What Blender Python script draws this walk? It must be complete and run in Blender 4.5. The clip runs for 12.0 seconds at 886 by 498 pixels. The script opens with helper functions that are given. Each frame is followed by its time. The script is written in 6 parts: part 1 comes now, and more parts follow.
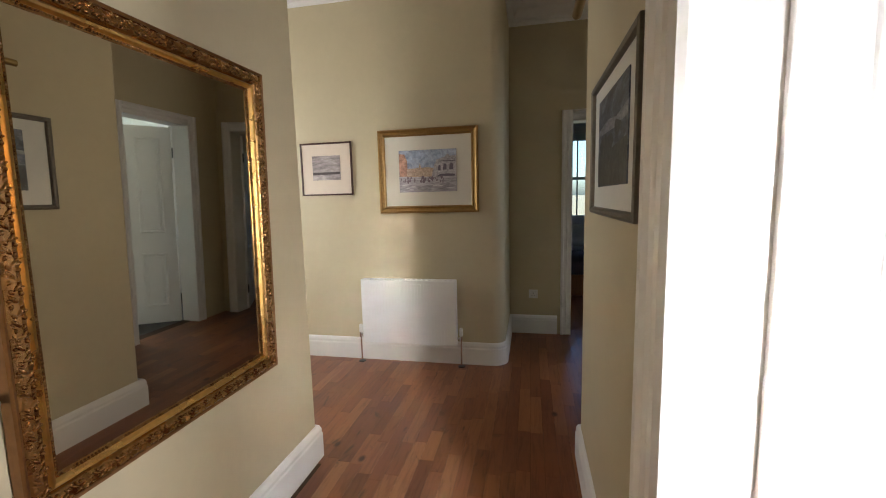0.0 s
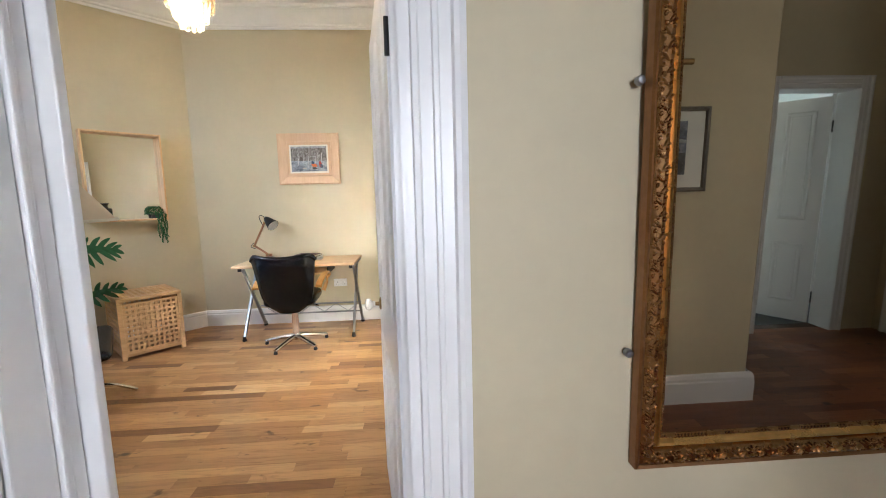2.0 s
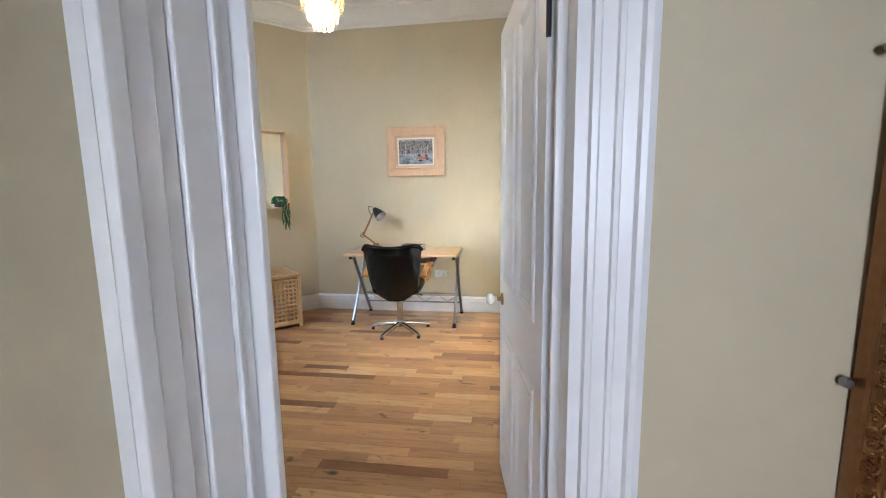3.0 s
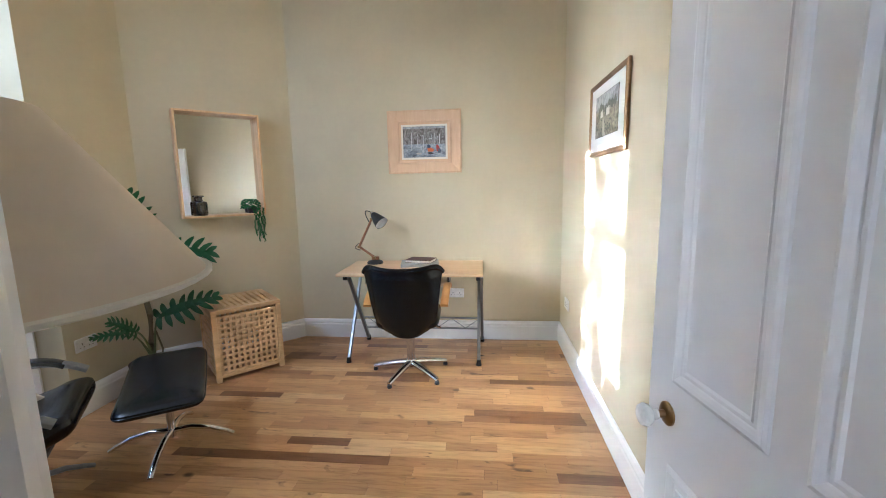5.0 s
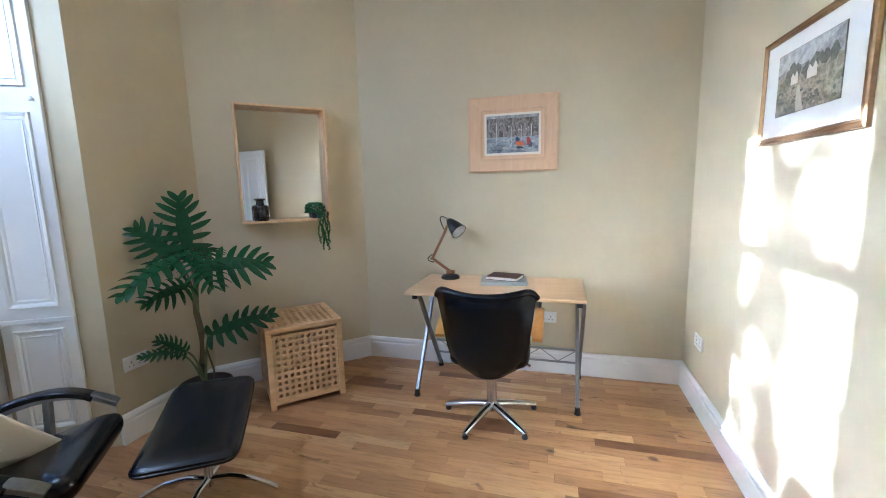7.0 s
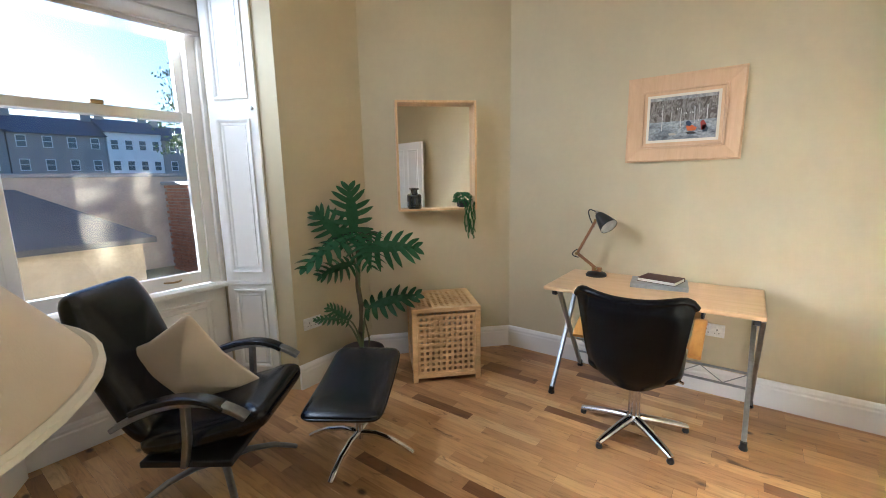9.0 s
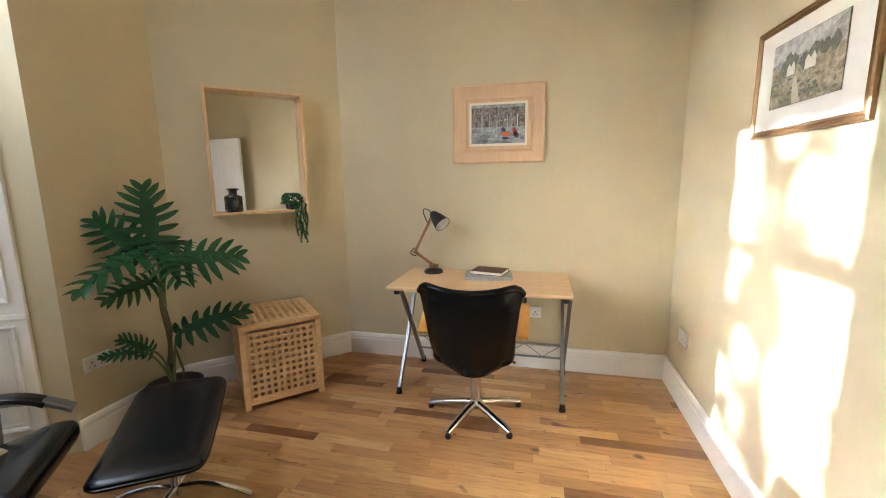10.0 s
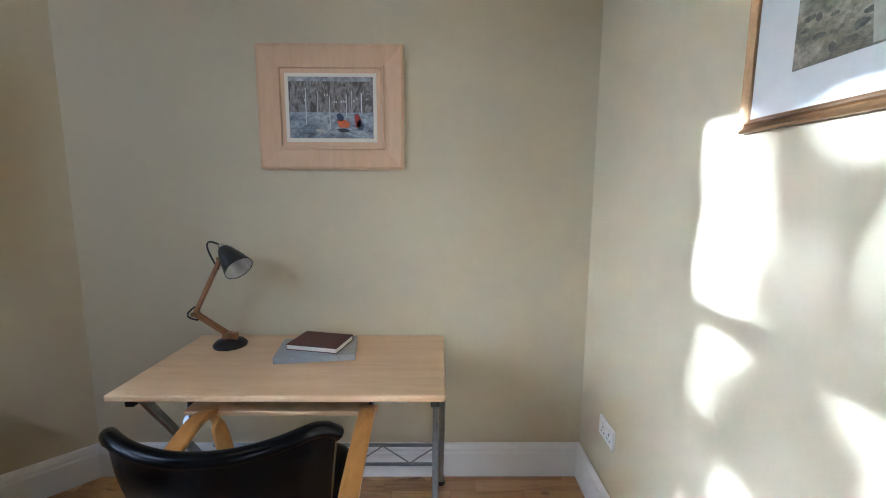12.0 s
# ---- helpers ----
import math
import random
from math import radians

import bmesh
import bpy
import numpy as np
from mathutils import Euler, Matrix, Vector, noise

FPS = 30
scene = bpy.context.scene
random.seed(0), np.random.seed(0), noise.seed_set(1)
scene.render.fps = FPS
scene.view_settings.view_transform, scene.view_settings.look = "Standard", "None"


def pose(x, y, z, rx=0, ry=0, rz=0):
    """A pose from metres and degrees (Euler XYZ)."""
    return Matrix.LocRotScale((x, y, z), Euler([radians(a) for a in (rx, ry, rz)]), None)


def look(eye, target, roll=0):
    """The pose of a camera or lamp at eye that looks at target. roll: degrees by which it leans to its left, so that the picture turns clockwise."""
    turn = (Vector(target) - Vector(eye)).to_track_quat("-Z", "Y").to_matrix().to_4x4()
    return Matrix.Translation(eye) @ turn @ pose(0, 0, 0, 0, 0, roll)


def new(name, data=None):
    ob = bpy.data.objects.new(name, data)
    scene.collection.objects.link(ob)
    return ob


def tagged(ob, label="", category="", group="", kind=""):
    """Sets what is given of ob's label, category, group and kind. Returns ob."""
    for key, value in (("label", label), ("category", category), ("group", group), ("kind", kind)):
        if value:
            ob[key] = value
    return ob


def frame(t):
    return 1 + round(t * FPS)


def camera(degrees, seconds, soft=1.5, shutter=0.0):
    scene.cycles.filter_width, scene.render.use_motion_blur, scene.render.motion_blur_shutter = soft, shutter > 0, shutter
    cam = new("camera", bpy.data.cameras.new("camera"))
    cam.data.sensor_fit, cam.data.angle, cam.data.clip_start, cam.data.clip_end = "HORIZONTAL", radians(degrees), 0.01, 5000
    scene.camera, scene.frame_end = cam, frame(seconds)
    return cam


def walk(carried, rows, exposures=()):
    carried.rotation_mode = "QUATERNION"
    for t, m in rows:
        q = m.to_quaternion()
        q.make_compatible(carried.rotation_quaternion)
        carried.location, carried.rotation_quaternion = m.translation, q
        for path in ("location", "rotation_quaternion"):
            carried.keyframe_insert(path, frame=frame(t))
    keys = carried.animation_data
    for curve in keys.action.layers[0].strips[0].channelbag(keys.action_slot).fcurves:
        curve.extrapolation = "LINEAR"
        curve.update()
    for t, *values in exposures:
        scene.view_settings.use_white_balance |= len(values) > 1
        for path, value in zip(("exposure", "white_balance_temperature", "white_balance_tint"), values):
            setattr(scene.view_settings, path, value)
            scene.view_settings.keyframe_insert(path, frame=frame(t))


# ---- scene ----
cam = camera(93.6, 12.0, 1.0)
PATH = [
    (0, (0.139, 0.701, 1.371), (-0.271, 2.643, 1.126), -1.4),
    (0.5, (0.073, 0.856, 1.369), (-0.838, 2.627, 1.178), -1.3),
    (1, (0.006, 0.934, 1.374), (-1.499, 2.236, 1.181), -1.2),
    (1.5, (-0.001, 0.906, 1.359), (-1.871, 1.584, 1.151), -1.2),
    (2, (0.002, 0.798, 1.355), (-1.979, 0.922, 1.114), -1.4),
    (2.5, (0.011, 0.695, 1.361), (-1.96, 0.48, 1.102), -1.2),
    (2.7, (0.0, 0.664, 1.353), (-1.963, 0.382, 1.093), -0.9),
    (4.3, (-0.615, 0.347, 1.417), (-2.575, 0.092, 1.109), -0.7),
    (4.5, (-0.728, 0.281, 1.426), (-2.69, 0.043, 1.12), -0.8),
    (5, (-0.933, 0.18, 1.43), (-2.9, -0.016, 1.129), -1.1),
    (5.5, (-1.167, 0.127, 1.434), (-3.139, -0.044, 1.143), -1.2),
    (6, (-1.361, 0.085, 1.433), (-3.329, -0.124, 1.146), -1.3),
    (6.5, (-1.462, 0.008, 1.443), (-3.414, -0.32, 1.158), -1.3),
    (7, (-1.521, 0.01, 1.437), (-3.424, -0.531, 1.146), -1.3),
    (7.5, (-1.564, 0.083, 1.429), (-3.37, -0.724, 1.136), -1.2),
    (7.7, (-1.572, 0.1, 1.439), (-3.321, -0.821, 1.134), -1.2),
    (8.5, (-1.56, 0.068, 1.455), (-3.136, -1.163, 1.122), -1.15),
    (9.3, (-1.539, 0.028, 1.467), (-3.199, -1.033, 1.123), -1.1),
    (9.5, (-1.568, 0.008, 1.465), (-3.301, -0.929, 1.119), -1.1),
    (10, (-1.611, -0.019, 1.436), (-3.529, -0.478, 1.104), -0.7),
    (10.5, (-1.751, 0.022, 1.404), (-3.726, 0.039, 1.088), 0.1),
    (11, (-2.045, 0.088, 1.405), (-4.012, 0.321, 1.126), 0.2),
    (11.5, (-2.39, 0.116, 1.427), (-4.356, 0.343, 1.141), 0.3),
    (12, (-2.732, 0.147, 1.45), (-4.713, 0.166, 1.171), 0.3),
]
EXPOSURES = [(0.0, 4.15, 6000, 10), (0.5, 4.45, 5600, 10), (1.0, 4.35, 5450, 10), (1.5, 4.15, 5400, 10), (2.5, 3.85, 5200, 10), (4.5, 3.65, 4800, 10), (5.5, 3.58, 5000, 10), (6.0, 3.54, 5100, 10), (6.8, 3.5, 4550, 10), (7.5, 3.5, 5100, 10), (9.5, 3.65, 5450, 10), (10.0, 3.5, 5800, 10), (10.5, 3.3, 5050, 10), (11.0, 3.15, 4900, 10), (11.5, 2.95, 4700, 10), (12.0, 2.78, 4700, 10)]
walk(cam, [(t, look(eye, target, roll)) for t, eye, target, roll in PATH], EXPOSURES)
SKY_STRENGTH, SUN_STRENGTH = 0.028, 4.5
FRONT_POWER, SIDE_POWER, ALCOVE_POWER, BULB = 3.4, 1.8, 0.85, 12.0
WINDOW_POWER = 0.9
PENDANT_POWER = 0.6
MIRROR_LEAN, CHAIR_TURN = 1.3, 3.0
LAMP_X, LAMP_Y, LAMP_R = -1.372, -0.476, 0.28
TREE_X, TREE_Y = 0.75, -13.4
RAD2 = pose(-1.87, 0.87, 0)

# ---- world, sun, large lights ----
SUN_WAY = Vector((-1.08, 3.70, -0.735)).normalized()
sun_el = math.asin(-SUN_WAY.z)
world = bpy.data.worlds.new("sky")
scene.world = world
world.use_nodes = True
wn = world.node_tree.nodes
sky = wn.new("ShaderNodeTexSky")
sky.sky_type = "NISHITA"
sky.sun_disc = False
sky.dust_density, sky.ozone_density = 1.7, 4.0
sky.sun_elevation = sun_el
sky.sun_rotation = math.atan2(-SUN_WAY.x, -SUN_WAY.y)
wn["Background"].inputs[1].default_value = SKY_STRENGTH
world.node_tree.links.new(sky.outputs[0], wn["Background"].inputs[0])

sun = new("sun", bpy.data.lights.new("sun", "SUN"))
sun.data.energy, sun.data.angle, sun.data.color = SUN_STRENGTH, radians(0.6), (1.0, 0.95, 0.88)
sun.matrix_world = look((0, 0, 0), SUN_WAY)


def area(name, eye, target, w, h, power, color):
    ob = new(name, bpy.data.lights.new(name, "AREA"))
    ob.data.shape, ob.data.size, ob.data.size_y = "RECTANGLE", w, h
    ob.data.energy, ob.data.color = power, color
    ob.matrix_world = look(eye, target)
    return ob


DAY = (0.86, 0.93, 1.0)
# added fill lamp at an invented east porch window, to brighten the mirror wall
area("porch_fill", (3.37, 0.92, 1.62), (-0.9, 1.10, 1.40), 0.80, 1.30, FRONT_POWER, (1.0, 0.93, 0.88)).data.spread = radians(130)
# daylight through the glazed front door, slanting into the hall
area("front_door_daylight", (1.63, -0.985, 1.22), (-0.975, 1.75, 1.30), 0.40, 0.50, FRONT_POWER * 0.22, (1.0, 0.91, 0.84)).data.spread = radians(66)
# added fill lamp at an unseen alcove window, brightening the far hall wall
area("alcove_fill", (-2.57, 3.28, 1.6), (-0.2, 4.0, 2.3), 0.9, 1.3, ALCOVE_POWER, (1.0, 0.93, 0.86))
# added lamp in the window head, standing in for sky; narrow spread favours the west wall
skylight = area("window_sky_fill", (-2.22, -2.44, 2.58), (-4.55, -0.88, 0.85), 0.80, 0.28, WINDOW_POWER, (0.90, 0.95, 1.0))
skylight.data.spread = radians(112)
# added lamp at a supposed side room window, lighting the half-open door
area("side_room_fill", (3.57, 3.95, 1.6), (1.8, 4.1, 1.0), 0.8, 1.1, SIDE_POWER, DAY)

bulb_light = new("pendant_bulb_light", bpy.data.lights.new("pendant_bulb_light", "POINT"))
bulb_light.data.energy, bulb_light.data.color, bulb_light.data.shadow_soft_size = PENDANT_POWER, (1.0, 0.72, 0.42), 0.05
bulb_light.location = (-2.9, -0.59, 2.56)

# ---- materials ----


def nodes_of(m):
    m.use_nodes = True
    return m.node_tree.nodes, m.node_tree.links, m.node_tree.nodes["Principled BSDF"]


def coords(n, l, scale=(1, 1, 1), world_space=False):
    mp = n.new("ShaderNodeMapping")
    mp.inputs["Scale"].default_value = scale
    if world_space:
        g = n.new("ShaderNodeNewGeometry")
        l.new(g.outputs["Position"], mp.inputs["Vector"])
    else:
        tc = n.new("ShaderNodeTexCoord")
        l.new(tc.outputs["Object"], mp.inputs["Vector"])
    return mp.outputs["Vector"]


def noise_tex(n, l, vec, scale, detail=4.0, rough=0.55, distort=0.0):
    t = n.new("ShaderNodeTexNoise")
    t.inputs["Scale"].default_value, t.inputs["Detail"].default_value = scale, detail
    t.inputs["Roughness"].default_value, t.inputs["Distortion"].default_value = rough, distort
    l.new(vec, t.inputs["Vector"])
    return t.outputs["Fac"]


def ramp(n, l, fac, stops):
    r = n.new("ShaderNodeValToRGB")
    e = r.color_ramp.elements
    while len(e) < len(stops):
        e.new(0.5)
    for k, (p, c) in zip(e, stops):
        k.position, k.color = p, (*c, 1)
    l.new(fac, r.inputs["Fac"])
    return r.outputs["Color"]


def mix(n, l, fac, a, b, mode="MIX"):
    m = n.new("ShaderNodeMix")
    m.data_type, m.blend_type = "RGBA", mode
    for sock, v in ((m.inputs[0], fac), (m.inputs[6], a), (m.inputs[7], b)):
        if isinstance(v, (int, float)):
            sock.default_value = v
        elif isinstance(v, tuple):
            sock.default_value = (*v, 1)
        else:
            l.new(v, sock)
    return m.outputs[2]


def bump(n, l, b, height, strength, dist=0.002):
    k = n.new("ShaderNodeBump")
    k.inputs["Strength"].default_value, k.inputs["Distance"].default_value = strength, dist
    l.new(height, k.inputs["Height"])
    l.new(k.outputs["Normal"], b.inputs["Normal"])


def shade(c, f):
    return tuple(min(1.0, v * f) for v in c)


def painted(name, color, rough=0.6, grain=180.0, strength=0.12, world_space=True, vary=0.05):
    """Paint: a little mottling at two scales, with roller or brush grain."""
    m = bpy.data.materials.new(name)
    n, l, b = nodes_of(m)
    v = coords(n, l, world_space=world_space)
    big = noise_tex(n, l, v, 1.7, 3)
    fine = noise_tex(n, l, v, 23.0, 5)
    c1 = ramp(n, l, big, [(0.3, shade(color, 1 - vary)), (0.7, shade(color, 1 + vary * 0.6))])
    c2 = mix(n, l, 0.25, c1, ramp(n, l, fine, [(0.35, shade(color, 1 - vary)), (0.65, shade(color, 1 + vary))]))
    l.new(c2, b.inputs["Base Color"])
    r = n.new("ShaderNodeMapRange")
    r.inputs[3].default_value, r.inputs[4].default_value = rough - 0.06, rough + 0.06
    l.new(fine, r.inputs[0])
    l.new(r.outputs[0], b.inputs["Roughness"])
    bump(n, l, b, noise_tex(n, l, v, grain, 3), strength, 0.0008)
    return m


def plain(name, color, rough=0.5, metal=0.0, grain=0.0, scale=60.0, coat=0.0):
    m = bpy.data.materials.new(name)
    n, l, b = nodes_of(m)
    v = coords(n, l)
    f = noise_tex(n, l, v, scale, 4)
    l.new(ramp(n, l, f, [(0.3, shade(color, 0.88)), (0.7, shade(color, 1.08))]), b.inputs["Base Color"])
    b.inputs["Metallic"].default_value = metal
    r = n.new("ShaderNodeMapRange")
    r.inputs[3].default_value, r.inputs[4].default_value = max(0.02, rough - 0.05), rough + 0.07
    l.new(noise_tex(n, l, v, scale * 0.3, 3), r.inputs[0])
    l.new(r.outputs[0], b.inputs["Roughness"])
    b.inputs["Coat Weight"].default_value = coat
    if grain:
        bump(n, l, b, f, grain, 0.001)
    return m


def wood(name, light, dark, along=(1, 1, 0.12), scale=30.0, rough=0.45, per="object"):
    """Wood with long grain; along squeezes the grain's axis."""
    m = bpy.data.materials.new(name)
    n, l, b = nodes_of(m)
    v = coords(n, l, along)
    g = noise_tex(n, l, v, scale, 6, 0.6, 0.6)
    f = noise_tex(n, l, v, scale * 6, 3)
    c = ramp(n, l, g, [(0.3, dark), (0.55, light), (0.8, shade(light, 1.1))])
    l.new(mix(n, l, 0.25, c, ramp(n, l, f, [(0.35, dark), (0.6, light)])), b.inputs["Base Color"])
    b.inputs["Roughness"].default_value = rough
    bump(n, l, b, f, 0.15, 0.0006)
    return m


def floor_oak(name, source, tones):
    """Oak strips, each with its own tone, knots and grain along y."""
    m = bpy.data.materials.new(name)
    n, l, b = nodes_of(m)
    if source == "object":
        rnd = n.new("ShaderNodeObjectInfo").outputs["Random"]
    else:
        rnd = n.new("ShaderNodeNewGeometry").outputs["Random Per Island"]
    off = n.new("ShaderNodeCombineXYZ")
    k = n.new("ShaderNodeMath")
    k.operation = "MULTIPLY"
    k.inputs[1].default_value = 37.0
    l.new(rnd, k.inputs[0])
    l.new(k.outputs[0], off.inputs[0])
    l.new(k.outputs[0], off.inputs[2])
    add = n.new("ShaderNodeVectorMath")
    add.operation = "ADD"
    l.new(coords(n, l, (1, 0.1, 1), True), add.inputs[0])
    l.new(off.outputs[0], add.inputs[1])
    vec = add.outputs[0]
    tone = ramp(n, l, rnd, tones)
    grain = noise_tex(n, l, vec, 42.0, 6, 0.62, 0.9)
    c = mix(n, l, 0.75, tone, ramp(n, l, grain, [(0.25, (0.42, 0.36, 0.30)), (0.5, (0.95, 0.92, 0.9)), (0.75, (1.12, 1.1, 1.05))]), "MULTIPLY")
    # knots and dark mineral streaks
    add2 = n.new("ShaderNodeVectorMath")
    add2.operation = "ADD"
    l.new(coords(n, l, (1, 0.38, 1), True), add2.inputs[0])
    l.new(off.outputs[0], add2.inputs[1])
    knot = noise_tex(n, l, add2.outputs[0], 13.0, 3, 0.5, 1.2)
    c = mix(n, l, ramp(n, l, knot, [(0.66, (0, 0, 0)), (0.75, (0.85, 0.85, 0.85))]), c, (0.075, 0.034, 0.014))
    # small round knots, in some places only
    vor = n.new("ShaderNodeTexVoronoi")
    vor.inputs["Scale"].default_value = 4.6
    l.new(coords(n, l, (1, 0.62, 0), True), vor.inputs["Vector"])
    some = ramp(n, l, vor.outputs["Color"], [(0.30, (0, 0, 0)), (0.34, (1, 1, 1))])
    dot = ramp(n, l, vor.outputs["Distance"], [(0.045, (0.9, 0.9, 0.9)), (0.105, (0, 0, 0))])
    c = mix(n, l, mix(n, l, 1.0, some, dot, "MULTIPLY"), c, (0.035, 0.016, 0.008))
    l.new(c, b.inputs["Base Color"])
    r = n.new("ShaderNodeMapRange")
    r.inputs[3].default_value, r.inputs[4].default_value = 0.24, 0.40
    l.new(grain, r.inputs[0])
    l.new(r.outputs[0], b.inputs["Roughness"])
    b.inputs["Specular IOR Level"].default_value = 0.42
    bump(n, l, b, grain, 0.10, 0.0006)
    return m


def leather(name, color, rough=0.33, spec=0.38, vary=1.0):
    m = bpy.data.materials.new(name)
    n, l, b = nodes_of(m)
    v = coords(n, l)
    big = noise_tex(n, l, v, 9.0, 4, 0.5, 0.7)
    vor = n.new("ShaderNodeTexVoronoi")
    vor.inputs["Scale"].default_value = 260.0
    l.new(v, vor.inputs["Vector"])
    l.new(ramp(n, l, big, [(0.3, shade(color, 0.85)), (0.7, shade(color, 1.2))]), b.inputs["Base Color"])
    r = n.new("ShaderNodeMapRange")
    r.inputs[3].default_value, r.inputs[4].default_value = rough - 0.05 * vary, rough + 0.08 * vary
    l.new(big, r.inputs[0])
    l.new(r.outputs[0], b.inputs["Roughness"])
    b.inputs["Specular IOR Level"].default_value = spec
    h = n.new("ShaderNodeMath")
    h.operation = "MULTIPLY_ADD"
    h.inputs[1].default_value = 0.5
    l.new(big, h.inputs[0])
    l.new(vor.outputs["Distance"], h.inputs[2])
    bump(n, l, b, h.outputs[0], 0.16, 0.0006)
    return m


def painting(name, stops, scale=9.0, squash=(1, 1, 1), fine=(0.5, 0.5, 0.5)):
    """Brushy colour patches of a framed print."""
    m = bpy.data.materials.new(name)
    n, l, b = nodes_of(m)
    v = coords(n, l, squash)
    a = noise_tex(n, l, v, scale, 6, 0.7, 0.8)
    f = noise_tex(n, l, v, scale * 5, 4, 0.7)
    c = mix(n, l, 0.5, ramp(n, l, a, stops), ramp(n, l, f, [(0.35, shade(fine, 0.25)), (0.65, shade(fine, 1.7))]), "OVERLAY")
    l.new(c, b.inputs["Base Color"])
    b.inputs["Roughness"].default_value = 0.5
    b.inputs["Coat Weight"].default_value = 0.6
    b.inputs["Coat Roughness"].default_value = 0.03
    return m


def glass(name, color=(1, 1, 1), rough=0.0, ior=1.45):
    m = bpy.data.materials.new(name)
    n, l, b = nodes_of(m)
    b.inputs["Base Color"].default_value = (*color, 1)
    b.inputs["Roughness"].default_value = rough
    b.inputs["IOR"].default_value = ior
    b.inputs["Transmission Weight"].default_value = 1.0
    return m


def mirror_mat(name, tint):
    m = bpy.data.materials.new(name)
    n, l, b = nodes_of(m)
    b.inputs["Base Color"].default_value = (*tint, 1)
    b.inputs["Metallic"].default_value, b.inputs["Roughness"].default_value = 1.0, 0.015
    return m


def brick_mat(name, a, c):
    m = bpy.data.materials.new(name)
    n, l, b = nodes_of(m)
    v = coords(n, l)
    f = noise_tex(n, l, v, 6.0, 5)
    t = n.new("ShaderNodeNewGeometry").outputs["Random Per Island"]
    l.new(mix(n, l, 0.5, ramp(n, l, t, [(0.0, a), (1.0, c)]), ramp(n, l, f, [(0.3, shade(a, 0.6)), (0.7, shade(c, 1.3))])), b.inputs["Base Color"])
    b.inputs["Roughness"].default_value = 0.9
    bump(n, l, b, noise_tex(n, l, v, 80.0, 4), 0.5, 0.004)
    return m


WALL = painted("beige_wall_paint", (0.553, 0.481, 0.320), 0.62, 150, 0.14)
CEIL = painted("white_ceiling_paint", (0.80, 0.79, 0.76), 0.7, 120, 0.1)
WHITE = painted("white_gloss_paint", (0.80, 0.79, 0.77), 0.33, 90, 0.10, True, 0.025)
DOORWHITE = painted("white_door_paint", (0.80, 0.80, 0.80), 0.38, 80, 0.12, False, 0.03)
GOLDEN = [(0.0, (0.19, 0.085, 0.032)), (0.05, (0.24, 0.11, 0.042)), (0.08, (0.35, 0.185, 0.072)), (0.50, (0.46, 0.258, 0.108)), (0.85, (0.56, 0.33, 0.145)), (1.0, (0.64, 0.42, 0.21))]
RUSSET = [(0.0, (0.17, 0.060, 0.026)), (0.30, (0.22, 0.082, 0.034)), (0.75, (0.27, 0.105, 0.044)), (1.0, (0.34, 0.145, 0.064))]
OAK_PART = floor_oak("oak_strip", "object", GOLDEN)
OAK_REST = floor_oak("oak_strips", "island", GOLDEN)
OAK_HALL = floor_oak("russet_oak_strips", "island", RUSSET)
SUBFLOOR = plain("dark_joint", (0.06, 0.032, 0.015), 0.8)
BLACK_LEATHER = leather("black_leather", (0.0040, 0.0052, 0.0085), 0.23, 0.50)
BLACK_VINYL = leather("black_vinyl", (0.0018, 0.0026, 0.0034), 0.25, 0.18, 0.2)
CHROME = plain("chrome", (0.72, 0.72, 0.74), 0.12, 1.0)
STEEL = plain("silver_grey_steel", (0.33, 0.34, 0.36), 0.33, 0.9)
BLACK = plain("black_plastic", (0.012, 0.012, 0.013), 0.42)
BRASS = plain("aged_brass", (0.30, 0.20, 0.085), 0.32, 1.0, 0.1)
BIRCH = wood("birch_veneer", (0.72, 0.50, 0.29), (0.62, 0.41, 0.22), (0.7, 0.08, 1), 22)
OAKFRAME = wood("limed_oak", (0.65, 0.44, 0.265), (0.59, 0.385, 0.22), (1, 0.15, 0.15), 26)
PINE = wood("pale_pine", (0.70, 0.47, 0.25), (0.56, 0.34, 0.16), (1, 1, 0.12), 28)
ACACIA = wood("acacia", (0.70, 0.47, 0.24), (0.52, 0.31, 0.14), (0.3, 0.3, 1), 24)
HONEY = wood("honey_beech", (0.62, 0.31, 0.075), (0.48, 0.21, 0.045), (0.2, 1, 0.6), 26, 0.3)
WALNUT = wood("stained_ash", (0.32, 0.145, 0.06), (0.20, 0.085, 0.035), (1, 1, 0.12), 40)
GILT = plain("gilt", (0.82, 0.53, 0.18), 0.27, 1.0, 0.25, 45)
GILT_DARK = plain("rubbed_gilt", (0.36, 0.20, 0.075), 0.26, 1.0, 0.5, 80)
GILT_EDGE = plain("bronze_gilt_edge", (0.26, 0.13, 0.05), 0.42, 0.85, 0.3, 50)
MIRROR = mirror_mat("mirror_glass", (0.70, 0.65, 0.55))
MIRROR2 = mirror_mat("clear_mirror", (0.90, 0.91, 0.90))
GLASS = glass("window_glass")
CREAM = painted("cream_mount", (0.74, 0.70, 0.60), 0.8, 300, 0.1, False)
PINKMOUNT = painted("warm_white_mount", (0.70, 0.60, 0.49), 0.8, 300, 0.1, False)
GREYMOUNT = painted("grey_white_mount", (0.68, 0.68, 0.64), 0.8, 300, 0.1, False)
RADWHITE = painted("radiator_enamel", (0.82, 0.82, 0.82), 0.35, 60, 0.05, False, 0.02)
SOCKET = plain("white_plastic", (0.78, 0.78, 0.76), 0.35)
LEAF = plain("green_leaf", (0.032, 0.120, 0.042), 0.24, 0.0, 0.25, 55)
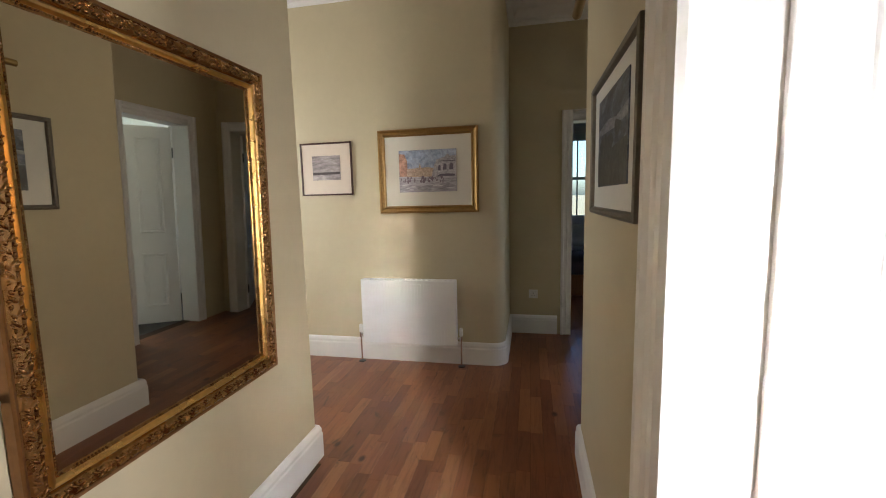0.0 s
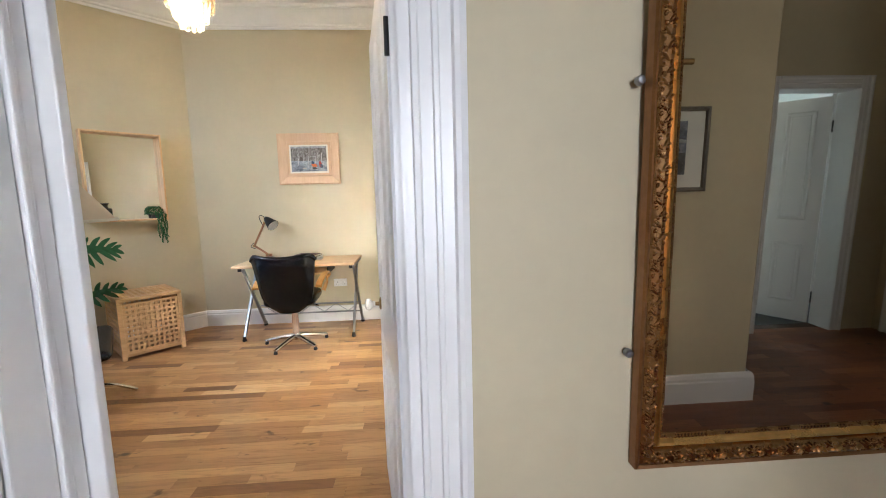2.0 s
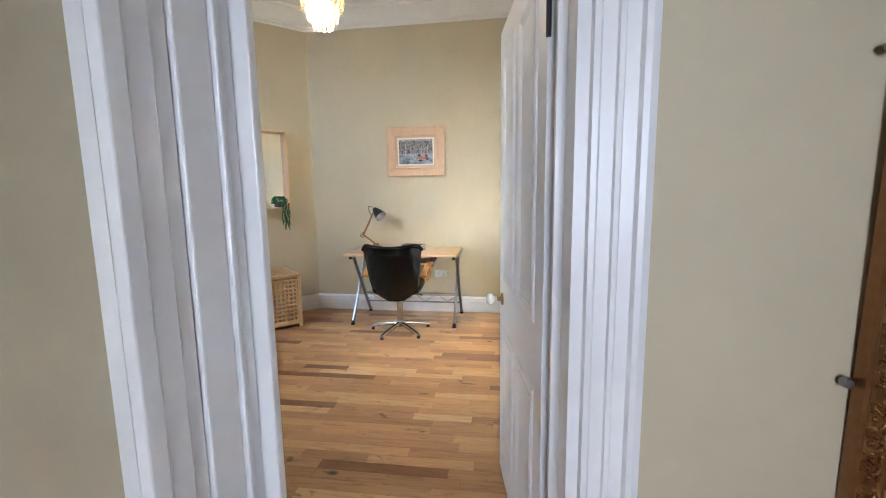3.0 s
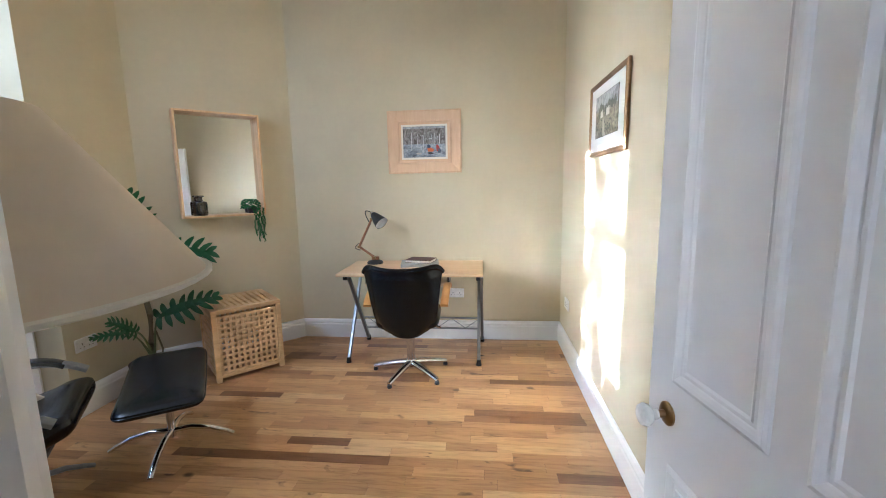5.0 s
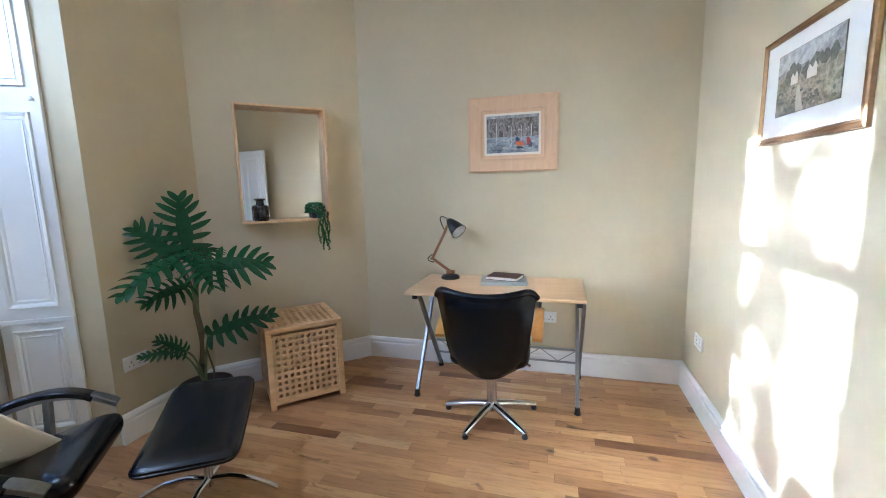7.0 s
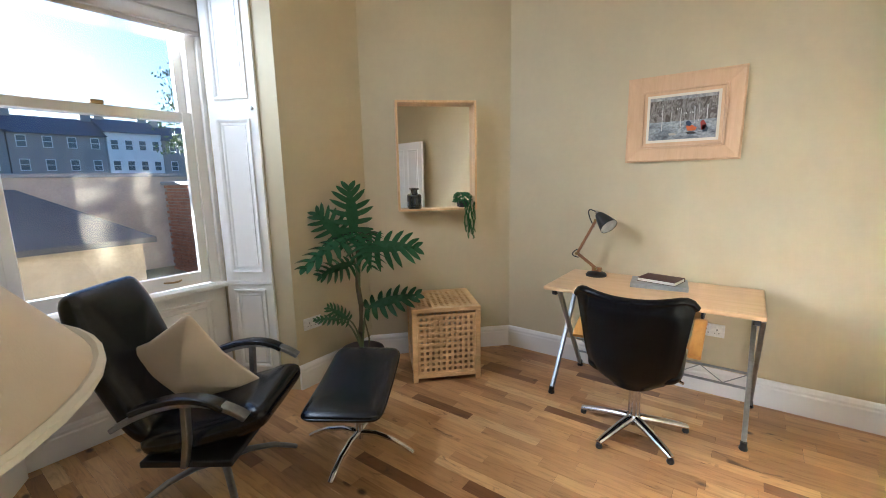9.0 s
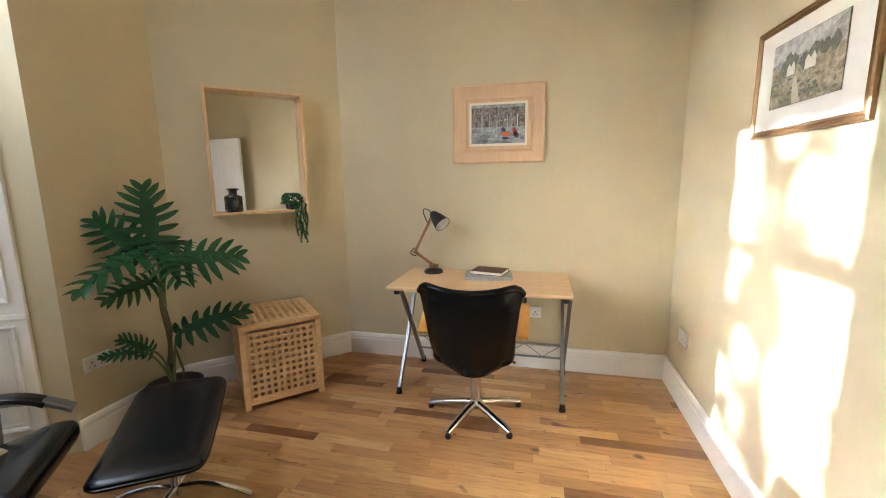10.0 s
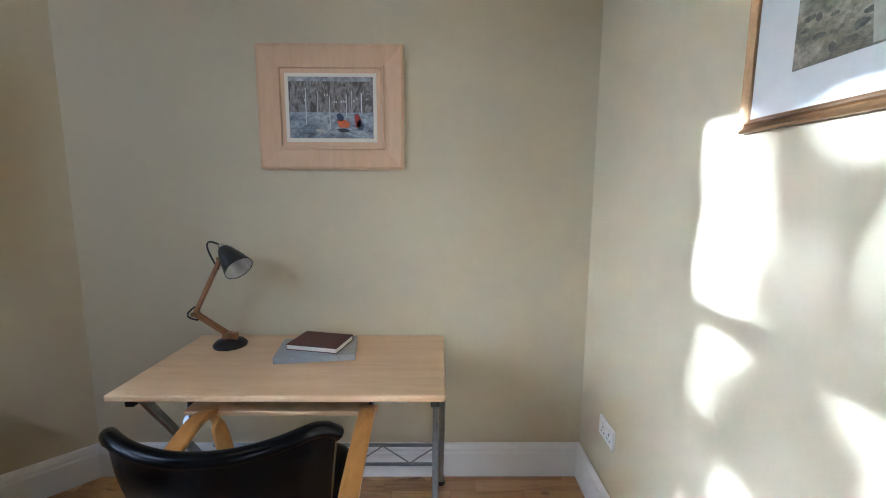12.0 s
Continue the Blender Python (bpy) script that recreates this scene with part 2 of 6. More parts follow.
STEM = plain("plant_stem", (0.10, 0.085, 0.040), 0.7, 0.0, 0.5, 40)
SOIL = plain("dark_pot", (0.035, 0.024, 0.018), 0.7, 0.0, 0.5, 60)
LINEN = painted("linen_cloth", (0.70, 0.61, 0.50), 0.9, 700, 0.5, False)
SHADE_CLOTH = painted("cream_shade_cloth", (0.68, 0.58, 0.45), 0.85, 500, 0.4, False)
MAROON = leather("maroon_cover", (0.075, 0.018, 0.014), 0.5)
GREYBOOK = plain("grey_folder", (0.36, 0.37, 0.38), 0.55)
PAPER = plain("paper", (0.75, 0.72, 0.64), 0.8)
BOTTLE = plain("black_glass", (0.008, 0.008, 0.009), 0.08, 0.0, 0.0, 20, 0.5)
BLINDCLOTH = painted("grey_blind_cloth", (0.58, 0.57, 0.55), 0.9, 500, 0.4, False)

# ---- building helpers ----


def link_mesh(name, bm, material, smooth=False):
    bmesh.ops.recalc_face_normals(bm, faces=bm.faces)
    me = bpy.data.meshes.new(name)
    bm.to_mesh(me)
    bm.free()
    if smooth:
        for p in me.polygons:
            p.use_smooth = True
        me.set_sharp_from_angle(angle=radians(38))
    me.materials.append(material)
    return new(name, me)


def part(name, bm, material, parent, label="", smooth=False):
    ob = link_mesh(name, bm, material, smooth)
    ob.parent = parent
    return tagged(ob, label)


def thing(name, m, label, category, group="", kind=""):
    ob = new(name)
    ob.empty_display_size = 0.1
    ob.matrix_world = m
    return tagged(ob, label, category, group, kind)


def structure(name, bm, material, label="", smooth=False):
    return tagged(link_mesh(name, bm, material, smooth), label, "", "", "structure")


def box(bm, x0, x1, y0, y1, z0, z1, bevel=0.0, m=None, seg=2):
    vs = [bm.verts.new(p) for p in ((x0, y0, z0), (x1, y0, z0), (x1, y1, z0), (x0, y1, z0), (x0, y0, z1), (x1, y0, z1), (x1, y1, z1), (x0, y1, z1))]
    fs = [bm.faces.new([vs[i] for i in q]) for q in ((3, 2, 1, 0), (4, 5, 6, 7), (0, 1, 5, 4), (1, 2, 6, 5), (2, 3, 7, 6), (3, 0, 4, 7))]
    if m is not None:
        for v in vs:
            v.co = m @ v.co
    if bevel:
        es = list({e for f in fs for e in f.edges})
        bmesh.ops.bevel(bm, geom=es, offset=bevel, segments=seg, affect="EDGES", profile=0.5)
    return bm


def B(*a, **k):
    return box(bmesh.new(), *a, **k)


def prism(bm, foot, z0, z1):
    """An upright solid on the ground plan foot."""
    lo = [bm.verts.new((x, y, z0)) for x, y in foot]
    hi = [bm.verts.new((x, y, z1)) for x, y in foot]
    n = len(foot)
    bm.faces.new(lo[::-1])
    bm.faces.new(hi)
    for i in range(n):
        bm.faces.new((lo[i], lo[(i + 1) % n], hi[(i + 1) % n], hi[i]))
    return bm


def lathe(bm, profile, n=24, m=None, cap=True):
    """Turns (radius, z) pairs about z."""
    rings = []
    for r, z in profile:
        rings.append([bm.verts.new((r * math.cos(2 * math.pi * i / n), r * math.sin(2 * math.pi * i / n), z)) for i in range(n)])
    for a, b in zip(rings, rings[1:]):
        for i in range(n):
            bm.faces.new((a[i], a[(i + 1) % n], b[(i + 1) % n], b[i]))
    if cap:
        bm.faces.new(rings[0][::-1])
        bm.faces.new(rings[-1])
    if m is not None:
        for r in rings:
            for v in r:
                v.co = m @ v.co
    return bm


def sweep(bm, pts, rad, n=10, wide=1.0, up=(0, 0, 1), squared=False):
    """A tube through pts; rad is one radius or one for each; wide stretches it sideways."""
    pts = [Vector(p) for p in pts]
    if isinstance(rad, (int, float)):
        rad = [rad] * len(pts)
    rings = []
    for i, p in enumerate(pts):
        d = (pts[min(i + 1, len(pts) - 1)] - pts[max(i - 1, 0)]).normalized()
        side = d.cross(Vector(up))
        if side.length < 1e-3:
            side = d.cross(Vector((1, 0, 0)))
        side.normalize()
        top = side.cross(d)
        ring = []
        for k in range(n):
            a = 2 * math.pi * (k + 0.5) / n
            c, s = math.cos(a), math.sin(a)
            if squared:
                c, s = math.copysign(abs(c) ** 0.35, c), math.copysign(abs(s) ** 0.35, s)
            ring.append(bm.verts.new(p + side * (c * rad[i] * wide) + top * (s * rad[i])))
        rings.append(ring)
    for a, b in zip(rings, rings[1:]):
        for i in range(n):
            bm.faces.new((a[i], a[(i + 1) % n], b[(i + 1) % n], b[i]))
    bm.faces.new(rings[0][::-1])
    bm.faces.new(rings[-1])
    return bm


def arc(p0, p1, p2, n=12):
    """A smooth bend through three points."""
    p0, p1, p2 = Vector(p0), Vector(p1), Vector(p2)
    c = 2 * p1 - 0.5 * (p0 + p2)
    return [(1 - t) ** 2 * p0 + 2 * t * (1 - t) * c + t * t * p2 for t in (i / n for i in range(n + 1))]


def pad(bm, w, d, h, e=0.28, nu=36, nv=14, m=None, shape=None):
    """An upholstered pad: a squared-off ellipsoid, w by d by h about the origin."""
    def sp(v, p):
        return math.copysign(abs(v) ** p, v)
    rings = []
    for j in range(1, nv):
        t = -math.pi / 2 + math.pi * j / nv
        rings.append([Vector((w / 2 * sp(math.cos(t), 0.5) * sp(math.cos(2 * math.pi * i / nu), e), d / 2 * sp(math.cos(t), 0.5) * sp(math.sin(2 * math.pi * i / nu), e), h / 2 * sp(math.sin(t), 0.8))) for i in range(nu)])
    lo, hi = Vector((0, 0, -h / 2)), Vector((0, 0, h / 2))

    def place(v):
        if shape:
            v = shape(v.copy())
        return bm.verts.new(m @ v if m is not None else v)
    vr = [[place(v) for v in r] for r in rings]
    a, b = place(lo), place(hi)
    for p, q in zip(vr, vr[1:]):
        for i in range(nu):
            bm.faces.new((p[i], p[(i + 1) % nu], q[(i + 1) % nu], q[i]))
    for i in range(nu):
        bm.faces.new((vr[0][(i + 1) % nu], vr[0][i], a))
        bm.faces.new((vr[-1][i], vr[-1][(i + 1) % nu], b))
    return bm


def run_profile(bm, path, profile, closed=False):
    """Runs a moulding along a plan path: profile pairs are (out, z), out to the right of the way."""
    pts = [Vector((x, y, 0)) for x, y in path]
    n = len(pts)
    rings = []
    for i, p in enumerate(pts):
        a = (p - pts[i - 1]).normalized() if (i > 0 or closed) else None
        b = (pts[(i + 1) % n] - p).normalized() if (i < n - 1 or closed) else None
        na = Vector((a.y, -a.x, 0)) if a else None
        nb = Vector((b.y, -b.x, 0)) if b else None
        if na is None:
            nrm, k = nb, 1
        elif nb is None:
            nrm, k = na, 1
        else:
            nrm = (na + nb).normalized()
            k = 1 / max(0.3, nrm.dot(na))
        rings.append([bm.verts.new(p + nrm * (o * k) + Vector((0, 0, z))) for o, z in profile])
    m = len(profile)
    pairs = list(zip(rings, rings[1:])) + ([(rings[-1], rings[0])] if closed else [])
    for a, b in pairs:
        for j in range(m):
            bm.faces.new((a[j], a[(j + 1) % m], b[(j + 1) % m], b[j]))
    if not closed:
        bm.faces.new(rings[0])
        bm.faces.new(rings[-1][::-1])
    return bm


def mitred(bm, w, h, profile, centre_z=0.0):
    """A mitred picture or door frame in the xz plane, facing -y: profile pairs are (inwards from the outer edge, proud)."""
    rings = []
    for sx, sz in ((-1, -1), (1, -1), (1, 1), (-1, 1)):
        rings.append([bm.verts.new((sx * (w / 2 - i), -p, sz * (h / 2 - i) + centre_z)) for i, p in profile])
    m = len(profile)
    for k in range(4):
        a, b = rings[k], rings[(k + 1) % 4]
        for j in range(m):
            bm.faces.new((a[j], a[(j + 1) % m], b[(j + 1) % m], b[j]))
    return bm


def wall_pose(x, y, z, way):
    """A pose whose -y axis looks along way (degrees, 0 is +x)."""
    return pose(x, y, z, 0, 0, way + 90)


def panel_boxes(bm, w, h, depth=0.01, proud=0.012, bead=0.022):
    """A moulded panel surround in the xz plane, facing -y, centred."""
    return mitred(bm, w, h, [(0, 0), (0.004, proud), (bead * 0.5, proud * 0.7), (bead * 0.8, proud * 0.95), (bead, 0.0)])


# ---- large structure ----
H1, C1 = 3.34, 3.15
H2, C2 = 3.14, 2.93

structure("wall_west", B(-4.90, -4.70, -1.75, 1.07, 0, H1), WALL, "beige painted plaster wall behind the desk")
bm = prism(bmesh.new(), [(-4.70, -1.57), (-4.84, -1.71), (-4.00, -2.55), (-3.86, -2.41)], 0, H1)
structure("wall_corner", bm, WALL, "beige painted plaster wall across the corner")
bm = prism(bmesh.new(), [(-4.0, -3.05), (-4.0, -2.55), (-3.86, -2.41), (-3.15, -2.41), (-2.918, -2.80), (-2.918, -3.05)], 0, H1)
structure("wall_south_a", bm, WALL, "beige painted plaster wall beside the window")
bm = prism(bmesh.new(), [(-1.79, -3.05), (-1.79, -2.80), (-1.56, -2.41), (-0.90, -2.41), (-0.90, -3.05)], 0, H1)
structure("wall_south_b", bm, WALL, "beige painted plaster wall beside the window")
structure("wall_south_head", B(-3.15, -1.56, -3.05, -2.41, 2.80, H1), WALL, "beige painted plaster over the window")
bm = prism(bmesh.new(), [(-2.918, -3.05), (-1.79, -3.05), (-1.79, -2.86), (-2.918, -2.86)], 0, 0.76)
structure("wall_south_apron", bm, WHITE, "white panelled apron under the window sill")
structure("wall_north", B(-4.70, -1.19, 0.87, 1.07, 0, H1), WALL, "beige painted plaster wall catching the sun")
structure("wall_east", B(-1.08, -0.90, -2.41, -0.12, 0, H1), WALL, "beige painted plaster wall")
bm = B(-1.19, -0.975, 0.045, 0.795, 2.09, H1)
structure("wall_door_head", bm, WALL, "beige painted plaster over the study door")
bm = prism(bmesh.new(), [(-1.19, 0.795), (-0.975, 0.795), (-0.975, 2.585), (-0.99, 2.60), (-1.19, 2.60)], 0, H1)
structure("wall_hall_mirror", bm, WALL, "warm beige plaster wall with the gilt mirror")
structure("wall_hall_end", B(-0.60, 0.395, -0.25, 0.0, 0, H2), WALL, "beige painted plaster end wall of the hall")
structure("wall_alcove_south", B(-2.60, -1.19, 2.40, 2.60, 0, H2), WALL, "beige painted plaster wall")
bm = B(-2.80, -2.60, 2.40, 2.78, 0, H2)
box(bm, -2.80, -2.60, 3.78, 4.18, 0, H2)
box(bm, -2.80, -2.60, 2.78, 3.78, 0, 0.9)
box(bm, -2.80, -2.60, 2.78, 3.78, 2.3, H2)
structure("wall_alcove_west", bm, WALL, "beige painted plaster wall")
cor = [(-0.06 - 0.10 + 0.10 * math.sin(a), 3.98 + 0.10 - 0.10 * math.cos(a)) for a in (i * math.pi / 16 for i in range(9))]
bm = prism(bmesh.new(), [(-2.60, 3.98)] + cor + [(-0.06, 4.85), (-0.26, 4.85), (-0.26, 4.18), (-2.60, 4.18)], 0, H2)
structure("wall_hall_north", bm, WALL, "beige plaster wall with a rounded corner", True)
structure("wall_recess_a", B(-0.26, 0.50, 4.85, 5.0, 0, H2), WALL, "beige painted plaster wall")
structure("wall_recess_b", B(1.27, 1.60, 4.85, 5.0, 0, H2), WALL, "beige painted plaster wall")
structure("wall_recess_head", B(0.50, 1.27, 4.85, 5.0, 2.08, H2), WALL, "beige painted plaster over the bedroom door")
structure("wall_hall_east_a", B(1.42, 1.60, 2.83, 3.70, 0, H2), WALL, "beige painted plaster wall")
structure("wall_hall_east_b", B(1.42, 1.60, 4.46, 4.85, 0, H2), WALL, "beige painted plaster wall")
structure("wall_hall_east_head", B(1.42, 1.60, 3.70, 4.46, 2.08, H2), WALL, "beige painted plaster over a door")
bm = prism(bmesh.new(), [(0.395, 1.53), (0.56, 1.53), (0.56, 2.65), (1.60, 2.65), (1.60, 2.83), (0.425, 2.83), (0.395, 2.80)], 0, H2)
structure("wall_hall_picture", bm, WALL, "beige plaster wall with a framed picture")
structure("wall_hall_porch", B(0.395, 0.55, -0.25, 0.18, 0, H2), WALL, "beige painted plaster wall")
structure("wall_porch_head", B(0.395, 0.55, 0.18, 1.53, 2.12, H2), WALL, "beige painted plaster over the porch opening")
# unseen porch walls, added dark and set wide to cut light bounced onto the door
PORCH = painted("dark_unseen_porch", (0.17, 0.14, 0.11), 0.9, 25, 0.5, True, 0.15)
structure("wall_porch_north", B(0.55, 3.40, 1.62, 1.74, 0, H2), PORCH, "unseen porch wall, dark to soak up light")
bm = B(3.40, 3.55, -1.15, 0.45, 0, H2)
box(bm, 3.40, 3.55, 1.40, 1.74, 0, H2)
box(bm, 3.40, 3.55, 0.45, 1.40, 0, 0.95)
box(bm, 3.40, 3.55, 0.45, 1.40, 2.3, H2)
structure("wall_porch_east", bm, PORCH, "unseen porch wall, dark to soak up light")
structure("wall_porch_west", B(0.40, 0.55, -1.15, -0.25, 0, H2), PORCH, "unseen porch wall, dark to soak up light")
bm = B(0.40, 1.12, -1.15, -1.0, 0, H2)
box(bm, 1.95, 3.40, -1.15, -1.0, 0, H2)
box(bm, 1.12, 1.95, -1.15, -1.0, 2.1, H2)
structure("wall_porch_south", bm, PORCH, "unseen porch wall round the front door, dark to soak up light")
# bedroom and side room beyond the hall
bm = B(-0.60, -0.45, 5.0, 8.6, 0, H2)
box(bm, 2.2, 2.35, 5.0, 8.6, 0, H2)
box(bm, -0.45, 0.50, 8.45, 8.6, 0, H2)
box(bm, 1.40, 2.2, 8.45, 8.6, 0, H2)
box(bm, 0.50, 1.40, 8.45, 8.6, 0, 0.95)
box(bm, 0.50, 1.40, 8.45, 8.6, 2.35, H2)
PALE = painted("pale_bedroom_paint", (0.74, 0.72, 0.72), 0.65)
structure("wall_bedroom", bm, PALE, "pale painted bedroom walls")
bm = B(3.6, 3.75, 2.6, 3.5, 0, H2)
box(bm, 3.6, 3.75, 4.4, 5.3, 0, H2)
box(bm, 3.6, 3.75, 3.5, 4.4, 0, 1.0)
box(bm, 3.6, 3.75, 3.5, 4.4, 2.2, H2)
box(bm, 1.60, 3.6, 5.15, 5.3, 0, H2)
box(bm, 1.60, 3.6, 2.6, 2.75, 0, H2)
structure("wall_side_room", bm, painted("mint_white_paint", (0.70, 0.76, 0.72), 0.6), "pale painted side room walls")

structure("ceiling_study", B(-4.95, -0.90, -3.05, 1.07, H1, H1 + 0.1), CEIL, "white painted plaster ceiling")
structure("ceiling_hall", B(-0.899, 3.56, -1.2, 1.07, H2, H2 + 0.1), CEIL, "white painted plaster ceiling")
structure("ceiling_hall_north", B(-2.8, 3.8, 1.071, 8.6, H2, H2 + 0.1), CEIL, "white painted plaster ceiling")


def cornice_profile(z0, z1, deep):
    h = z1 - z0
    return [(0, z0), (0.012, z0), (0.016, z0 + 0.02), (0.03, z0 + 0.028), (0.03, z0 + 0.045), (0.05, z0 + 0.06), (deep * 0.5, z0 + h * 0.55), (deep * 0.78, z0 + h * 0.80), (deep * 0.8, z0 + h * 0.86), (deep * 0.95, z0 + h * 0.88), (deep, z1), (0, z1)]


bm = run_profile(bmesh.new(), [(-1.08, -2.41), (-1.08, 0.87), (-4.70, 0.87), (-4.70, -1.57), (-3.86, -2.41)][::-1], cornice_profile(C1, H1 - 0.002, 0.17))
structure("cornice_study", bm, CEIL, "white moulded plaster cornice")
bm = run_profile(bmesh.new(), [(-2.60, 3.98), (-0.15, 3.98), (-0.06, 4.07), (-0.06, 4.85), (1.42, 4.85), (1.42, 2.83)], cornice_profile(C2, H2 - 0.002, 0.16))
structure("cornice_hall", bm, CEIL, "white moulded plaster cornice")
bm = run_profile(bmesh.new(), [(0.395, 2.83), (0.395, -0.0), (-0.6, 0.0)], cornice_profile(C2, H2 - 0.002, 0.12))
structure("cornice_hall_side", bm, CEIL, "white moulded plaster cornice")

SKIRT = [(0, 0), (0.022, 0), (0.022, 0.125), (0.018, 0.135), (0.019, 0.150), (0.012, 0.168), (0.006, 0.174), (0, 0.176)]
bm = run_profile(bmesh.new(), [(-1.195, 0.87), (-4.70, 0.87), (-4.70, -1.57), (-3.86, -2.41), (-3.15, -2.41)][::-1], SKIRT)
structure("baseboard_study", bm, WHITE, "white painted skirting board")
bm = run_profile(bmesh.new(), [(-1.08, -0.12), (-1.08, -2.41), (-1.56, -2.41)], SKIRT)
structure("baseboard_study_east", bm, WHITE, "white painted skirting board")
bm = run_profile(bmesh.new(), [(-0.975, 0.925), (-0.975, 2.60), (-2.6, 2.60)], [(o, z * 1.05) for o, z in SKIRT])
structure("baseboard_hall_mirror", bm, WHITE, "white painted skirting board")
bm = run_profile(bmesh.new(), [(-2.60, 3.98)] + cor + [(-0.06, 4.85), (0.40, 4.85)], [(o, z * 1.05) for o, z in SKIRT])
structure("baseboard_hall_north", bm, WHITE, "white painted skirting board", False)
bm = run_profile(bmesh.new(), [(1.42, 2.83), (0.395, 2.83), (0.395, 1.69)], [(o, z * 1.05) for o, z in SKIRT])
structure("baseboard_hall_east", bm, WHITE, "white painted skirting board")
bm = run_profile(bmesh.new(), [(0.395, 0.0), (-0.58, 0.0)], [(o, z * 1.05) for o, z in SKIRT])
structure("baseboard_hall_end", bm, WHITE, "white painted skirting board")

# ---- door frames and doors ----
ARCH = [(0, 0), (0.0, 0.024), (0.016, 0.030), (0.028, 0.028), (0.034, 0.016), (0.060, 0.014), (0.064, 0.020), (0.074, 0.020), (0.078, 0.013), (0.105, 0.012), (0.110, 0.017), (0.122, 0.016), (0.126, 0.0)]


def architrave(name, m, w, h, sides=("l", "r", "t"), width=0.126, label="white fluted door architrave"):
    """Round an opening w by h, centred at the pose, in its xz plane and facing its -y."""
    k = width / 0.126
    bm = bmesh.new()

    def strip(a, b, out):
        rings = []
        for p in (a, b):
            rings.append([bm.verts.new(m @ Vector((p[0] + out[0] * (0.126 - o) * k + p[2] * (0.126 - o) * k, -q, p[1] + out[1] * (0.126 - o) * k))) for o, q in ARCH])
        n = len(ARCH)
        for j in range(n):
            bm.faces.new((rings[0][j], rings[0][(j + 1) % n], rings[1][(j + 1) % n], rings[1][j]))
        bm.faces.new(rings[0])
        bm.faces.new(rings[1][::-1])
    if "l" in sides:
        strip((-w / 2, 0, 0), (-w / 2, h + (width if "t" in sides else 0), 0), (-1, 0))
    if "r" in sides:
        strip((w / 2, 0, 0), (w / 2, h + (width if "t" in sides else 0), 0), (1, 0))
    if "t" in sides:
        strip((-w / 2 - 0.0, h, 0), (w / 2 + 0.0, h, 0), (0, 1))
    return structure(name, bm, WHITE, label)


# study door: casing on the hall side, lining, stop
architrave("trim_study_door", wall_pose(-0.975, 0.795 - 0.375, 0, 0), 0.75, 2.06, ("r", "t"))
bm = B(-1.19, -0.975, 0.768, 0.795, 0, 2.06)
box(bm, -1.19, -0.975, 0.02, 0.795, 2.06, 2.09)
box(bm, -1.14, -1.105, 0.745, 0.768, 0, 2.06)
structure("trim_study_lining", bm, WHITE, "white painted door lining")
bm = B(-0.948, -0.60, -0.12, 0.030, 0, 2.06)
prism(bm, [(-0.9485, -0.12), (-0.9485, -0.012), (-1.070, -0.068), (-1.150, -0.140), (-1.165, -0.138), (-1.200, -0.172), (-1.212, -0.178), (-1.226, -0.196), (-1.226, -0.30), (-1.082, -0.30), (-1.082, -0.12)][::-1], 0, 2.06)
for x0, x1, p in ((-0.64, -0.60, 0.024), (-0.70, -0.645, 0.016), (-0.745, -0.705, 0.008), (-0.845, -0.75, 0.016), (-0.862, -0.848, 0.026), (-0.878, -0.865, 0.018), (-0.915, -0.880, 0.014), (-0.947, -0.918, 0.052)):
    box(bm, x0, x1, 0.030, p + 0.030, 0, 2.06, 0.004)
box(bm, -1.07, -0.60, -0.12, 0.060, 2.0605, 2.12)
structure("trim_study_lining_deep", bm, WHITE, "white moulded deep door lining")
structure("wall_lining_head", B(-1.07, -0.60, -0.12, 0.044, 2.121, H2), WALL, "beige painted plaster over the door lining")


